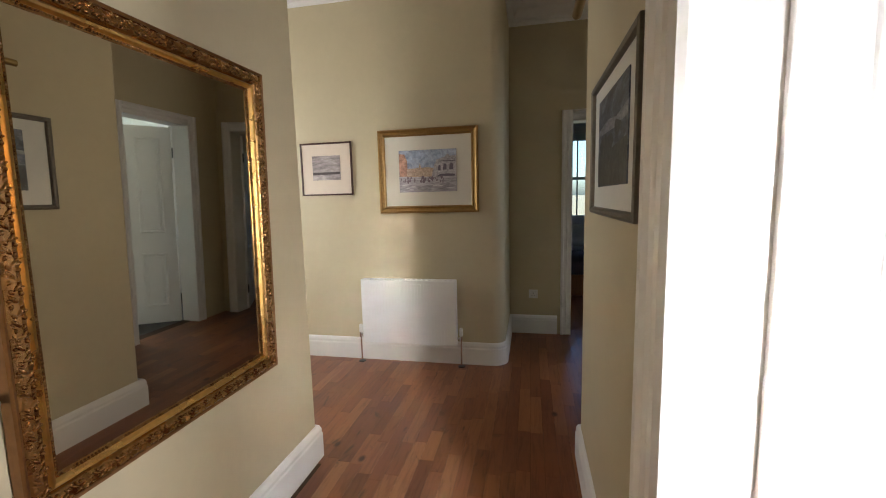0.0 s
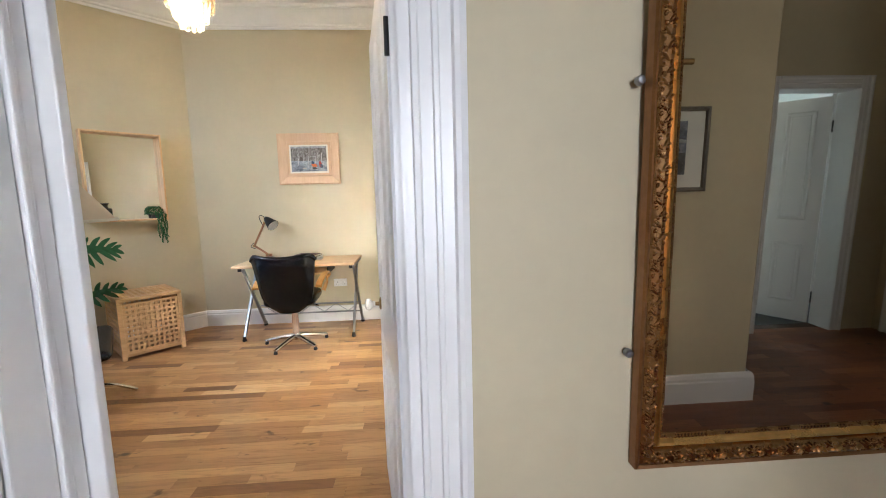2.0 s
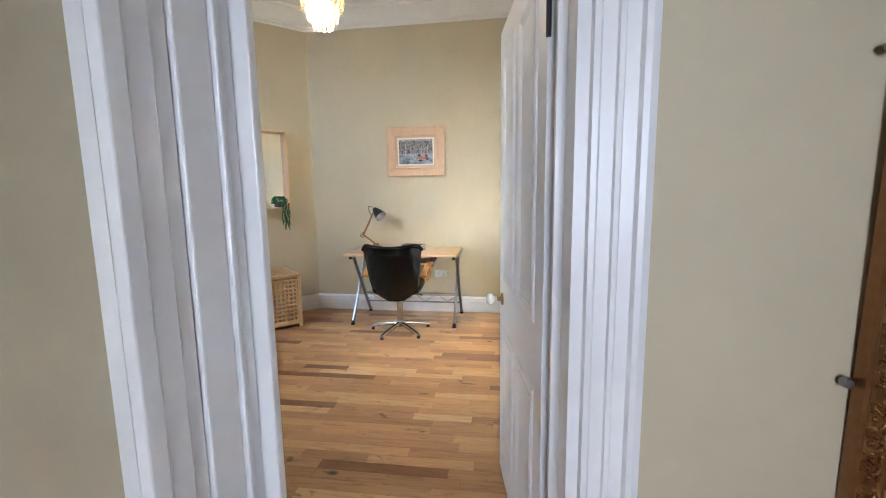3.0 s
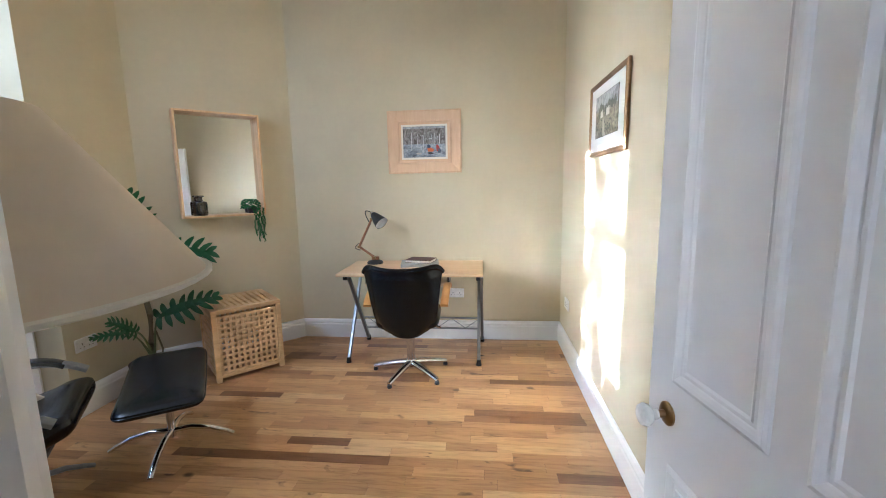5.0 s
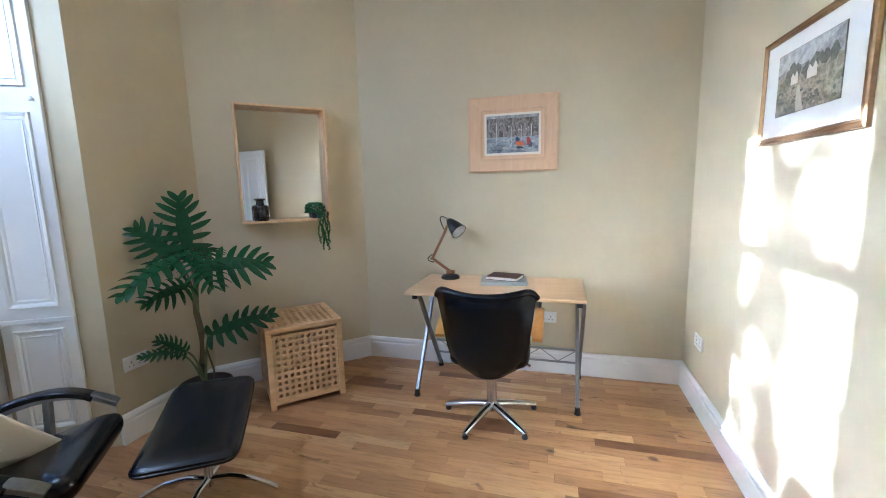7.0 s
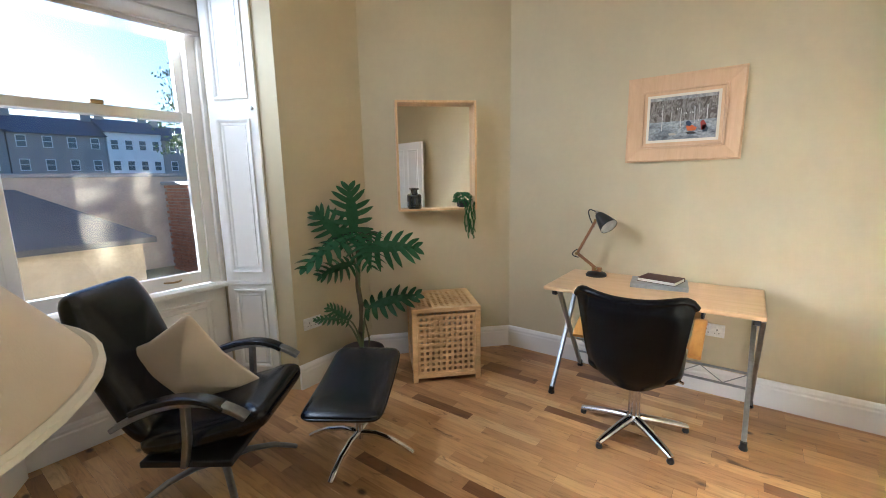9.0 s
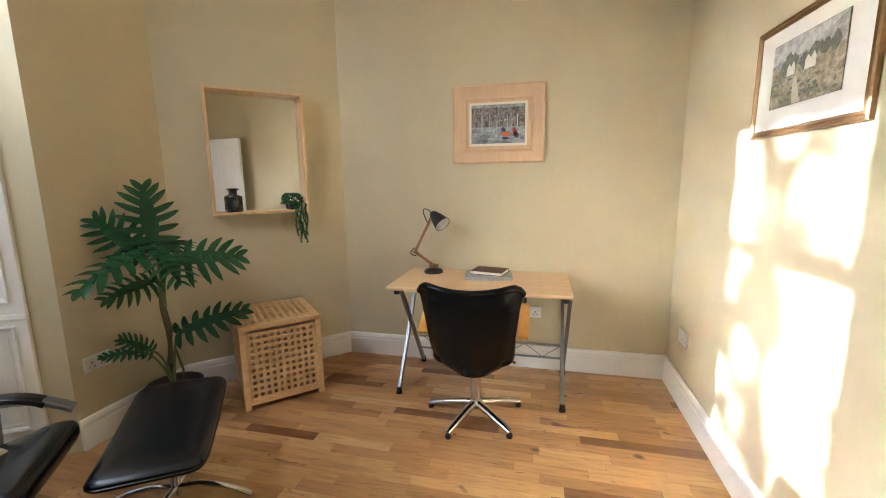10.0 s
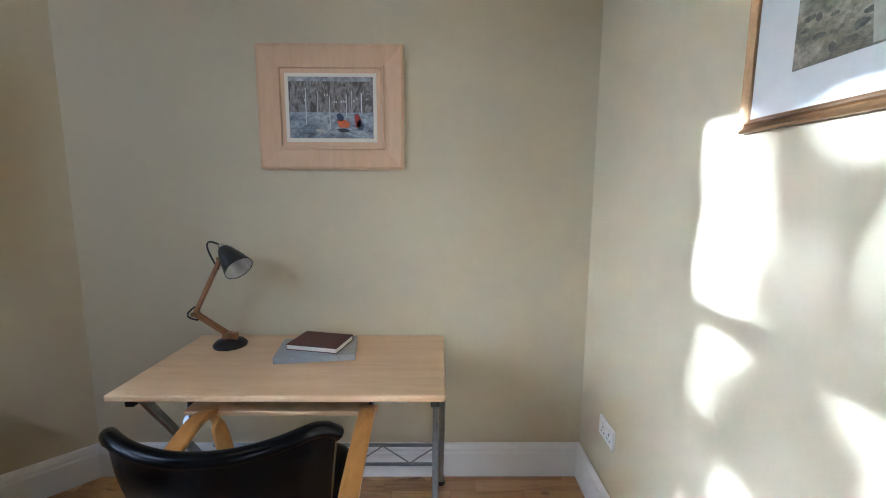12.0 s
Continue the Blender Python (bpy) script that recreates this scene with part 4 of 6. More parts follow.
ART4 = painting("sea_print", [(0.3, (0.14, 0.11, 0.11)), (0.5, (0.35, 0.30, 0.29)), (0.75, (0.55, 0.50, 0.47))], 5.0, (0.5, 1, 2.0))
SLIMDARK = [(0, 0), (0, 0.018), (0.010, 0.020), (0.013, 0.012), (0.013, 0)]


def coast(f, aw, ah, up):
    part("painted_shore", B(-aw / 2 + 0.002, aw / 2 - 0.002, -0.0141, -0.0137, up - 0.055, up - 0.035), plain("dark_shore", (0.06, 0.045, 0.045), 0.6), f)


framed("framed_picture", wall_pose(-1.53, 3.977, 1.63, -90), 0.46, 0.435, SLIMDARK, plain("dark_red_frame", (0.055, 0.018, 0.012), 0.35), (0.25, 0.20, 0.01), PINKMOUNT, ART4, "slim dark frame with a small seascape print", extra=coast)
ART5 = painting("dusk_print", [(0.3, (0.015, 0.02, 0.04)), (0.48, (0.06, 0.075, 0.12)), (0.6, (0.17, 0.19, 0.24)), (0.8, (0.30, 0.31, 0.34))], 5.0, (1, 1, 2.0))


def dusk(f, aw, ah, up):
    r = random.Random(14)
    a, b = aw / 2 - 0.002, ah / 2 - 0.002
    dark = painting("dark_land", [(0.3, (0.015, 0.018, 0.022)), (0.7, (0.07, 0.075, 0.08))], 9.0)
    pale = painting("evening_cloud", [(0.3, (0.17, 0.19, 0.24)), (0.7, (0.36, 0.37, 0.38))], 7.0, (0.6, 1, 2))
    daub(f, "painted_cloud", [(-a, up + 0.045), (-0.05, up + 0.062), (0.08, up + 0.05), (a, up + 0.064), (a, up + 0.030), (0.05, up + 0.022), (-a, up + 0.028)], 0.0137, pale)
    daub(f, "painted_land", [(-a, up - b), (a, up - b), (a, up - 0.02), (0.02, up - 0.032), (-a, up - 0.024)], 0.0139, dark)
    for i in range(12):
        x = r.uniform(-a + 0.05, a - 0.06)
        daub(f, "painted_tree", clump(x, up - 0.012 + 0.03 * (x > 0.08), r.uniform(0.02, 0.045), r.uniform(0.015, 0.038), r), 0.0141 + 0.00003 * i, dark)


framed("framed_picture", wall_pose(0.392, 2.075, 1.53, 180), 0.71, 0.46, [(0, 0), (0, 0.022), (0.008, 0.026), (0.018, 0.022), (0.024, 0.012), (0.024, 0)], plain("pewter_frame", (0.20, 0.18, 0.155), 0.35, 0.7), (0.46, 0.29, 0.01), GREYMOUNT, ART5, "slim pewter frame with a dark dusk landscape", extra=dusk)
# picture light over it
pl = thing("picture_light", wall_pose(0.392, 2.12, 2.07, 180), "brass picture light on a bronze backplate", "light")
part("backplate", B(-0.045, 0.045, -0.02, 0, -0.02, 0.02, 0.004), plain("bronze", (0.12, 0.075, 0.045), 0.4, 0.9), pl)
part("arm", sweep(bmesh.new(), arc((0, -0.02, 0), (0, -0.07, 0.0), (0, -0.10, -0.09), 8), 0.005, 8), BRASS, pl, "", True)
part("shade", sweep(bmesh.new(), [(-0.13, -0.10, -0.10), (0.13, -0.10, -0.10)], 0.016, 12), BRASS, pl, "brass tube shade", True)

# ---- gilt hall mirror ----
gm = thing("gilt_mirror", Matrix.Translation((-0.972, 1.792, 0.664)) @ pose(0, 0, 0, 0, 0, 90) @ pose(0, 0, 0, MIRROR_LEAN, 0, 0), "large ornate gilt-framed wall mirror", "mirror")
MW, MH = 0.928, 1.215
bm = mitred(bmesh.new(), MW, MH, [(0, 0), (0, 0.030), (0.004, 0.036), (0.011, 0.032), (0.011, 0)], MH / 2)
part("outer_moulding", bm, GILT_EDGE, gm, "bronze gilt outer edge")
bm = mitred(bmesh.new(), MW - 0.022, MH - 0.022, [(0, 0), (0, 0.028), (0.008, 0.034), (0.024, 0.036), (0.036, 0.030), (0.041, 0.022), (0.041, 0)], MH / 2)
part("carved_band", bm, GILT_DARK, gm, "rubbed gilt carved band")
bm = mitred(bmesh.new(), MW - 0.104, MH - 0.104, [(0, 0), (0, 0.020), (0.006, 0.028), (0.013, 0.026), (0.019, 0.016), (0.019, 0)], MH / 2)
part("inner_moulding", bm, GILT, gm, "bright gilt inner moulding")
# carved scrolls along the band and beads along the sight edge
bm = bmesh.new()
rng = random.Random(5)


def along_frame(w, h, inset, step):
    x0, x1, z0, z1 = -w / 2 + inset, w / 2 - inset, inset, h - inset
    out = []
    n = int((x1 - x0) / step)
    for i in range(n):
        t = (i + 0.5) / n
        out += [(x0 + (x1 - x0) * t, z0, 0), (x0 + (x1 - x0) * t, z1, 0)]
    n = int((z1 - z0) / step)
    for i in range(n):
        t = (i + 0.5) / n
        out += [(x0, z0 + (z1 - z0) * t, 90), (x1, z0 + (z1 - z0) * t, 90)]
    return out


def blob(bm, m, a, b, c, n=8):
    rings = []
    for j in range(1, 4):
        t = math.pi * j / 8
        rings.append([bm.verts.new(m @ Vector((a * math.sin(t) * math.cos(2 * math.pi * i / n), -c * math.cos(t), b * math.sin(t) * math.sin(2 * math.pi * i / n)))) for i in range(n)])
    top = bm.verts.new(m @ Vector((0, -c, 0)))
    for i in range(n):
        bm.faces.new((top, rings[0][i], rings[0][(i + 1) % n]))
    for p, q in zip(rings, rings[1:]):
        for i in range(n):
            bm.faces.new((p[i], q[i], q[(i + 1) % n], p[(i + 1) % n]))


for k, (x, z, turn) in enumerate(along_frame(MW, MH, 0.031, 0.026)):
    base = Matrix.Translation((x, -0.030, z)) @ pose(0, 0, 0, 0, turn, 0)
    s = 1 if k % 4 < 2 else -1
    blob(bm, base @ pose(0, 0, 0.005 * s, 0, 38 * s, 0), 0.014, 0.0052, 0.012)
    blob(bm, base @ pose(0.010, 0, -0.007 * s, 0, -30 * s, 0), 0.008, 0.005, 0.011)
    blob(bm, base @ pose(-0.011, 0, -0.010 * s, 0, 20 * s, 0), 0.007, 0.005, 0.011)
    blob(bm, base @ pose(0.002, 0, 0.0125 * s, 0, 70 * s, 0), 0.006, 0.004, 0.010)
part("carving", bm, GILT_DARK, gm, "raised scrolling gilt foliage", True)
bm = bmesh.new()
for x, z, turn in along_frame(MW, MH, 0.0745, 0.009):
    blob(bm, Matrix.Translation((x, -0.012, z)), 0.0036, 0.0036, 0.006, 6)
part("beading", bm, GILT_DARK, gm, "fine gilt beading", True)
bm = mitred(bmesh.new(), MW - 0.142, MH - 0.142, [(0, 0), (0, 0.013), (0.010, 0.011), (0.010, 0)], MH / 2)
part("sight_edge", bm, GILT_DARK, gm)
part("glass", B(-MW / 2 + 0.076, MW / 2 - 0.076, -0.009, -0.003, 0.076, MH - 0.076), MIRROR, gm, "slightly dim mirror glass")
for z in (0.30, 0.945):
    part("fixing", lathe(bmesh.new(), [(0.0, 0), (0.011, 0), (0.011, 0.012), (0.008, 0.016), (0.0, 0.017)], 16, pose(-MW / 2 - 0.016, 0.0, z, 90, 0, 0), False), STEEL, gm, "round steel wall fixing", True)

# ---- radiator ----


def radiator(m, RW, RZ0, RZ1, label):
    rad = thing("radiator", m, label, "radiator")
    bm = B(-RW / 2, RW / 2, -0.115, -0.100, RZ0, RZ1, 0.005)
    front = part("front_panel", bm, RADWHITE, rad)
    for i in range(29):
        x = -RW / 2 + 0.02 + i * (RW - 0.04) / 28
        part("rib", B(x - 0.0075, x + 0.0075, -0.1175, -0.1152, RZ0 + 0.03, RZ1 - 0.03), RADWHITE, front)
    part("side_cover", B(-RW / 2 - 0.002, -RW / 2 + 0.004, -0.112, -0.045, RZ0, RZ1), RADWHITE, rad)
    part("side_cover", B(RW / 2 - 0.004, RW / 2 + 0.002, -0.112, -0.045, RZ0, RZ1), RADWHITE, rad)
    for i in range(18):
        x = -RW / 2 + 0.02 + i * (RW - 0.04) / 17
        part("grille_bar", B(x - 0.004, x + 0.004, -0.108, -0.05, RZ1 - 0.012, RZ1 - 0.002), RADWHITE, rad)
    part("back_panel", B(-RW / 2, RW / 2, -0.05, -0.03, RZ0, RZ1, 0.004), RADWHITE, rad)
    for x in (-0.25, 0.25):
        part("bracket", B(x - 0.02, x + 0.02, -0.03, 0.0, 0.3, 0.6), STEEL, rad)
    for s in (-1, 1):
        px = s * (RW / 2 + 0.035)
        part("pipe", sweep(bmesh.new(), [(px, -0.075, 0.0), (px, -0.075, 0.26)], 0.0075, 10), CHROME, rad, "bare chrome pipe", True)
        bm = sweep(bmesh.new(), [(px, -0.075, 0.235), (px - s * 0.04, -0.075, 0.235)], 0.010, 10)
        lathe(bm, [(0.012, 0.215), (0.014, 0.235), (0.012, 0.258)], 14, pose(px, -0.075, 0))
        part("valve", bm, CHROME, rad, "chrome valve body", True)
        part("valve_cap", lathe(bmesh.new(), [(0.013, 0.258), (0.015, 0.262), (0.015, 0.315), (0.011, 0.324)], 14, pose(px, -0.075, 0)), SOCKET, rad, "white valve cap", True)
        part("pipe_collar", lathe(bmesh.new(), [(0.030, 0.001), (0.026, 0.008), (0.010, 0.010)], 16, pose(px, -0.075, 0)), BLACK, rad, "dark floor collar", True)


radiator(pose(-0.835, 3.98, 0), 0.79, 0.185, 0.715, "white panel radiator on the hall wall")
radiator(RAD2, 0.80, 0.24, 0.80, "white panel radiator behind the open door")


def sockets(m, gangs=2, label="white double wall socket"):
    s = thing("wall_socket", m, label, "socket")
    w = 0.146 if gangs == 2 else 0.086
    part("plate", B(-w / 2, w / 2, -0.010, 0, -0.043, 0.043, 0.003), SOCKET, s)
    for g in range(gangs):
        cx = (g - (gangs - 1) / 2) * 0.06
        bm = B(cx - 0.003, cx + 0.003, -0.0106, -0.0098, -0.001, 0.011)
        box(bm, cx - 0.016, cx - 0.008, -0.0106, -0.0098, -0.020, -0.015)
        box(bm, cx + 0.008, cx + 0.016, -0.0106, -0.0098, -0.020, -0.015)
        part("pin_slots", bm, BLACK, s, "dark pin slots")
        part("switch", B(cx - 0.006, cx + 0.006, -0.0135, -0.010, 0.018, 0.036, 0.001), SOCKET, s)
    return s


sockets(wall_pose(-3.282, -2.408, 0.460, 90))
sockets(wall_pose(-4.698, -0.079, 0.441, 0))
sockets(wall_pose(-4.368, 0.868, 0.437, -90))
sockets(wall_pose(0.17, 4.848, 0.40, -90), 1, "white single wall socket")

# ---- desk ----
DX0, DX1, DY0, DY1, DZ = -4.688, -4.078, -1.000, 0.172, 0.75
desk = thing("desk", pose(-4.40, -0.42, 0), "birch-topped computer desk on grey scissor legs", "desk")


def dp(x, y, z):
    return (x + 4.40, y + 0.42, z)


part("desktop", B(DX0 + 4.40, DX1 + 4.40, DY0 + 0.42, DY1 + 0.42, 0.725, DZ, 0.007), BIRCH, desk)
for y in (-0.935, 0.135):
    part("leg", sweep(bmesh.new(), [dp(-4.11, y, 0.03), dp(-4.60, y, 0.72)], 0.013, 10, 1.15, (0, 1, 0), True), STEEL, desk)
    part("leg", sweep(bmesh.new(), [dp(-4.62, y + 0.025, 0.03), dp(-4.13, y + 0.025, 0.72)], 0.013, 10, 1.15, (0, 1, 0), True), STEEL, desk)
    part("top_rail", B(-0.24, 0.28, y + 0.42 - 0.012, y + 0.42 + 0.036, 0.708, 0.7245), STEEL, desk)
    for x, yy in ((-4.102, y), (-4.627, y + 0.025)):
        part("foot", lathe(bmesh.new(), [(0.020, 0.0), (0.022, 0.006), (0.017, 0.022), (0.016, 0.045)], 14, pose(*dp(x, yy, 0))), BLACK, desk, "black plastic foot", True)
    part("end_cap", B(0.255, 0.295, y + 0.42 - 0.016, y + 0.42 + 0.016, 0.692, 0.724, 0.004), BLACK, desk, "black plastic end cap")
for z in (0.135, 0.235):
    part("stretcher", sweep(bmesh.new(), [dp(-4.585, -0.93, z), dp(-4.585, 0.16, z)], 0.008, 8), STEEL, desk, "", True)
bm = bmesh.new()
zig = [dp(-4.585, -0.90 + i * 0.13, 0.14 if i % 2 else 0.23) for i in range(9)]
for a, b in zip(zig, zig[1:]):
    sweep(bm, [a, b], 0.0035, 6)
part("wire_brace", bm, STEEL, desk, "zigzag wire brace", True)
part("keyboard_tray", B(-0.12, 0.25, -0.36, 0.30, 0.635, 0.652, 0.004), BIRCH, desk, "birch sliding keyboard shelf")
for y in (-0.372, 0.305):
    part("tray_runner", B(-0.14, 0.20, y, y + 0.012, 0.63, 0.724), BLACK, desk, "black tray runner")

# ---- desk lamp ----
lamp = thing("desk_lamp", pose(-4.545, -0.795, DZ), "black desk lamp with jointed wooden arms", "lamp")
part("base", lathe(bmesh.new(), [(0.070, 0.0), (0.072, 0.010), (0.060, 0.024), (0.030, 0.033), (0.0, 0.035)], 28, None, False), BLACK, lamp, "", True)
J0, J1, J2 = Vector((0.01, 0.0, 0.055)), Vector((0.02, -0.135, 0.155)), Vector((0.005, -0.015, 0.400))
part("base_block", B(-0.014, 0.014, -0.03, 0.035, 0.030, 0.062, 0.004), WALNUT, lamp)
for dx in (-0.013, 0.013):
    part("lower_arm", sweep(bmesh.new(), [J0 + Vector((dx, 0, 0)), J1 + Vector((dx, 0, 0))], 0.008, 8, 0.7, (1, 0, 0), True), WALNUT, lamp)
part("upper_arm", sweep(bmesh.new(), [J1, J2], 0.010, 8, 0.9, (1, 0, 0), True), WALNUT, lamp)
for j in (J0, J1, J2):
    part("joint", lathe(bmesh.new(), [(0.010, -0.022), (0.011, 0.0), (0.010, 0.022)], 14, Matrix.Translation(j) @ pose(0, 0, 0, 0, 90, 0)), BRASS, lamp, "brass wing joint", True)
hd = Vector((0.05, 0.085, -0.075)).normalized()
sm = Matrix.Translation(J2 + Vector((0.0, 0.02, 0.035))) @ hd.to_track_quat("Z", "Y").to_matrix().to_4x4()
head = part("shade", lathe(bmesh.new(), [(0.012, -0.012), (0.024, -0.010), (0.034, 0.012), (0.050, 0.065), (0.062, 0.118), (0.060, 0.118), (0.048, 0.066), (0.030, 0.014), (0.0, 0.008)], 28, sm, False), BLACK, lamp, "black enamelled bell shade", True)
part("shade_lining", lathe(bmesh.new(), [(0.0, 0.012), (0.029, 0.018), (0.046, 0.068), (0.0585, 0.116)], 24, sm, False), plain("white_enamel", (0.75, 0.74, 0.72), 0.4), head, "white enamelled inside", True)
part("collar", lathe(bmesh.new(), [(0.013, -0.035), (0.016, -0.02), (0.014, -0.008)], 16, sm), CHROME, lamp, "chrome collar", True)
part("cable", sweep(bmesh.new(), arc(sm @ Vector((0, 0, -0.035)), J2 + Vector((0.0, -0.055, 0.06)), J2 + Vector((0, -0.012, -0.05)), 12), 0.004, 8), BLACK, lamp, "", True)
part("cable", sweep(bmesh.new(), arc(J1 + Vector((0.0, 0.0, 0.03)), J1 + Vector((0.0, -0.035, -0.01)), J1 + Vector((0, 0.01, -0.03)), 12), 0.004, 8), BLACK, lamp, "", True)

# ---- papers on the desk ----
fo = thing("folder", pose(-4.475, -0.375, DZ, 0, 0, 8), "grey ring folder lying on the desk", "folder")
part("lower_cover", B(-0.105, 0.115, -0.165, 0.16, 0.0, 0.003), GREYBOOK, fo)
part("upper_cover", B(-0.105, 0.115, -0.165, 0.16, 0.024, 0.027), GREYBOOK, fo)
part("spine", B(0.112, 0.117, -0.165, 0.16, 0.0, 0.027, 0.002), GREYBOOK, fo)
part("pages", B(-0.095, 0.108, -0.155, 0.15, 0.0035, 0.020), PAPER, fo)
nb = thing("notebook", pose(-4.485, -0.37, DZ + 0.0275, 0, 0, -12), "maroon leather notebook lying on a grey folder", "book")
part("cover", B(-0.085, 0.085, -0.115, 0.115, 0.0, 0.003, 0.001), MAROON, nb)
part("cover", B(-0.085, 0.085, -0.115, 0.115, 0.021, 0.024, 0.001), MAROON, nb)
part("spine", B(-0.087, -0.084, -0.115, 0.115, 0.0, 0.024), MAROON, nb)
part("pages", B(-0.083, 0.081, -0.112, 0.112, 0.0032, 0.0208), PAPER, nb)

# ---- desk chair ----
ch = thing("desk_chair", pose(-3.955, -0.385, 0, 0, 0, CHAIR_TURN), "black vinyl salon chair with honey wood arms and chrome base", "chair")
for k in range(5):
    a = radians(49 + 72 * k - CHAIR_TURN)
    c, s = math.cos(a), math.sin(a)
    leg = part("base_leg", sweep(bmesh.new(), [(0.02 * c, 0.02 * s, 0.085), (0.12 * c, 0.12 * s, 0.072), (0.24 * c, 0.24 * s, 0.048), (0.30 * c, 0.30 * s, 0.034)], [0.023, 0.020, 0.017, 0.014], 12, 1.25), CHROME, ch, "", True)
    part("glide", lathe(bmesh.new(), [(0.016, 0.0), (0.019, 0.008), (0.014, 0.026)], 14, pose(0.292 * c, 0.292 * s, 0)), BLACK, leg, "black glide", True)
part("hub", lathe(bmesh.new(), [(0.030, 0.05), (0.040, 0.065), (0.038, 0.10), (0.030, 0.112)], 24), CHROME, ch, "", True)
part("column", lathe(bmesh.new(), [(0.032, 0.10), (0.032, 0.36), (0.036, 0.365), (0.036, 0.40)], 24), CHROME, ch, "", True)
part("seat_plate", B(-0.12, 0.12, -0.10, 0.10, 0.385, 0.405, 0.004), BLACK, ch)
part("lever", sweep(bmesh.new(), [(0.0, 0.05, 0.39), (0.04, 0.20, 0.385), (0.06, 0.235, 0.38)], 0.008, 8), CHROME, ch, "chrome lever", True)
part("seat", pad(bmesh.new(), 0.52, 0.47, 0.125, 0.40, m=pose(-0.005, 0, 0.462)), BLACK_VINYL, ch, "", True)
# shell back: grid of two skins, wrapping forwards at the sides
bm = bmesh.new()
NU, NV = 28, 24


def shell(u, v, skin):
    half = (0.205 + 0.063 * v) * max(0.12, 1 - (1 - min(1.0, v / 0.42)) ** 2.6) ** 0.385
    y = half * u
    corner = max(0.0, (abs(u) - 0.72) / 0.28)
    z = 0.362 + 0.518 * v + (0.030 * u * u - 0.055 * corner ** 3) * v ** 5
    x = 0.270 + 0.140 * v ** 1.2 - (0.050 + 0.05 * v) * abs(u) ** 2.2 - 0.045 * (1 - v) ** 3 - 0.03 * corner ** 2 * v
    rim = min(1.0, (1 - abs(u)) * 5) ** 0.5 * min(1.0, (1 - v) * 7 + 0.02) ** 0.5 * min(1.0, v * 6 + 0.05) ** 0.5
    rim = max(rim, 0.55)
    return Vector((x + (0.032 * rim if skin else -0.032 * rim), y, z))


skins = [[[bm.verts.new(shell(-1 + 2 * i / NU, j / NV, s)) for i in range(NU + 1)] for j in range(NV + 1)] for s in (1, 0)]
for s in (0, 1):
    for j in range(NV):
        for i in range(NU):
            q = [skins[s][j][i], skins[s][j][i + 1], skins[s][j + 1][i + 1], skins[s][j + 1][i]]
            bm.faces.new(q if s == 0 else q[::-1])
edge = [(0, i) for i in range(NU)] + [(j, NU) for j in range(NV)] + [(NV, i) for i in range(NU, 0, -1)] + [(j, 0) for j in range(NV, 0, -1)]
for (j0, i0), (j1, i1) in zip(edge, edge[1:] + edge[:1]):
    bm.faces.new((skins[0][j0][i0], skins[0][j1][i1], skins[1][j1][i1], skins[1][j0][i0]))
part("backrest", bm, BLACK_VINYL, ch, "", True)
bm = bmesh.new()
part("back_piping", sweep(bm, [shell(-1 + 2 * i / NU, 1, 0) * 0.5 + shell(-1 + 2 * i / NU, 1, 1) * 0.5 for i in range(NU + 1)], 0.019, 14), BLACK_VINYL, ch, "", True)
for s in (-1, 1):
    y = s * 0.285
    pts = [(0.215, y * 0.96, 0.595)] + arc((0.17, y * 0.97, 0.620), (-0.06, y, 0.665), (-0.19, y, 0.655), 8) + arc((-0.205, y, 0.650), (-0.245, y, 0.600), (-0.222, y * 0.84, 0.465), 8)
    part("armrest", sweep(bmesh.new(), pts, 0.011, 12, 2.6, (0, 0.001, 1), True), HONEY, ch, "honey-coloured bentwood arm", True)

# ---- storage box of slatted wood ----
HW, HD, HH = 0.46, 0.46, 0.555
hc = Vector((-3.855, -1.635, 0)) + Vector((-0.7071, -0.7071, 0)) * (HD / 2)
hb = thing("storage_box", Matrix.Translation(hc) @ pose(0, 0, 0, 0, 0, 45 + 90), "acacia lattice storage box with a lid", "storage box")
for sx in (-1, 1):
    for sy in (-1, 1):
        part("corner_post", B(sx * HW / 2 - 0.019, sx * HW / 2 + 0.019, sy * HD / 2 - 0.019, sy * HD / 2 + 0.019, 0, HH - 0.03, 0.003), ACACIA, hb)


def lattice_bars(name, m, w, h, nx, nz, bar=0.022):
    for i in range(nx):
        x = -w / 2 + bar / 2 + i * (w - bar) / (nx - 1)
        part(name, B(x - bar / 2, x + bar / 2, -0.0105, 0.004, 0, h, 0.001, m, 1), ACACIA, hb)
    bar_h = bar
    for k in range(nz):
        z = bar_h / 2 + k * (h - bar_h) / (nz - 1)
        part(name, B(-w / 2, w / 2, -0.0115, -0.0042, z - bar_h / 2, z + bar_h / 2, 0.001, m, 1), ACACIA, hb)


for turn, w in ((0, HW), (90, HD), (180, HW), (270, HD)):
    m = pose(0, 0, 0, 0, 0, turn) @ Matrix.Translation((0, -HD / 2, 0.06))
    lattice_bars("slat", m, w - 0.038, HH - 0.11, 11, 11, 0.0205)
    part("bottom_rail", B(-w / 2 + 0.019, w / 2 - 0.019, -0.014, 0.008, -0.03, -0.0005, 0.002, m), ACACIA, hb)
lattice_bars("lid_slat", Matrix.Translation((0, -HD / 2, HH - 0.012)) @ pose(0, 0, 0, -90, 0, 0), HW, HD, 11, 11, 0.021)
bm = B(-HW / 2 - 0.02, HW / 2 + 0.02, -HD / 2 - 0.02, -HD / 2 + 0.03, HH - 0.03, HH, 0.003)
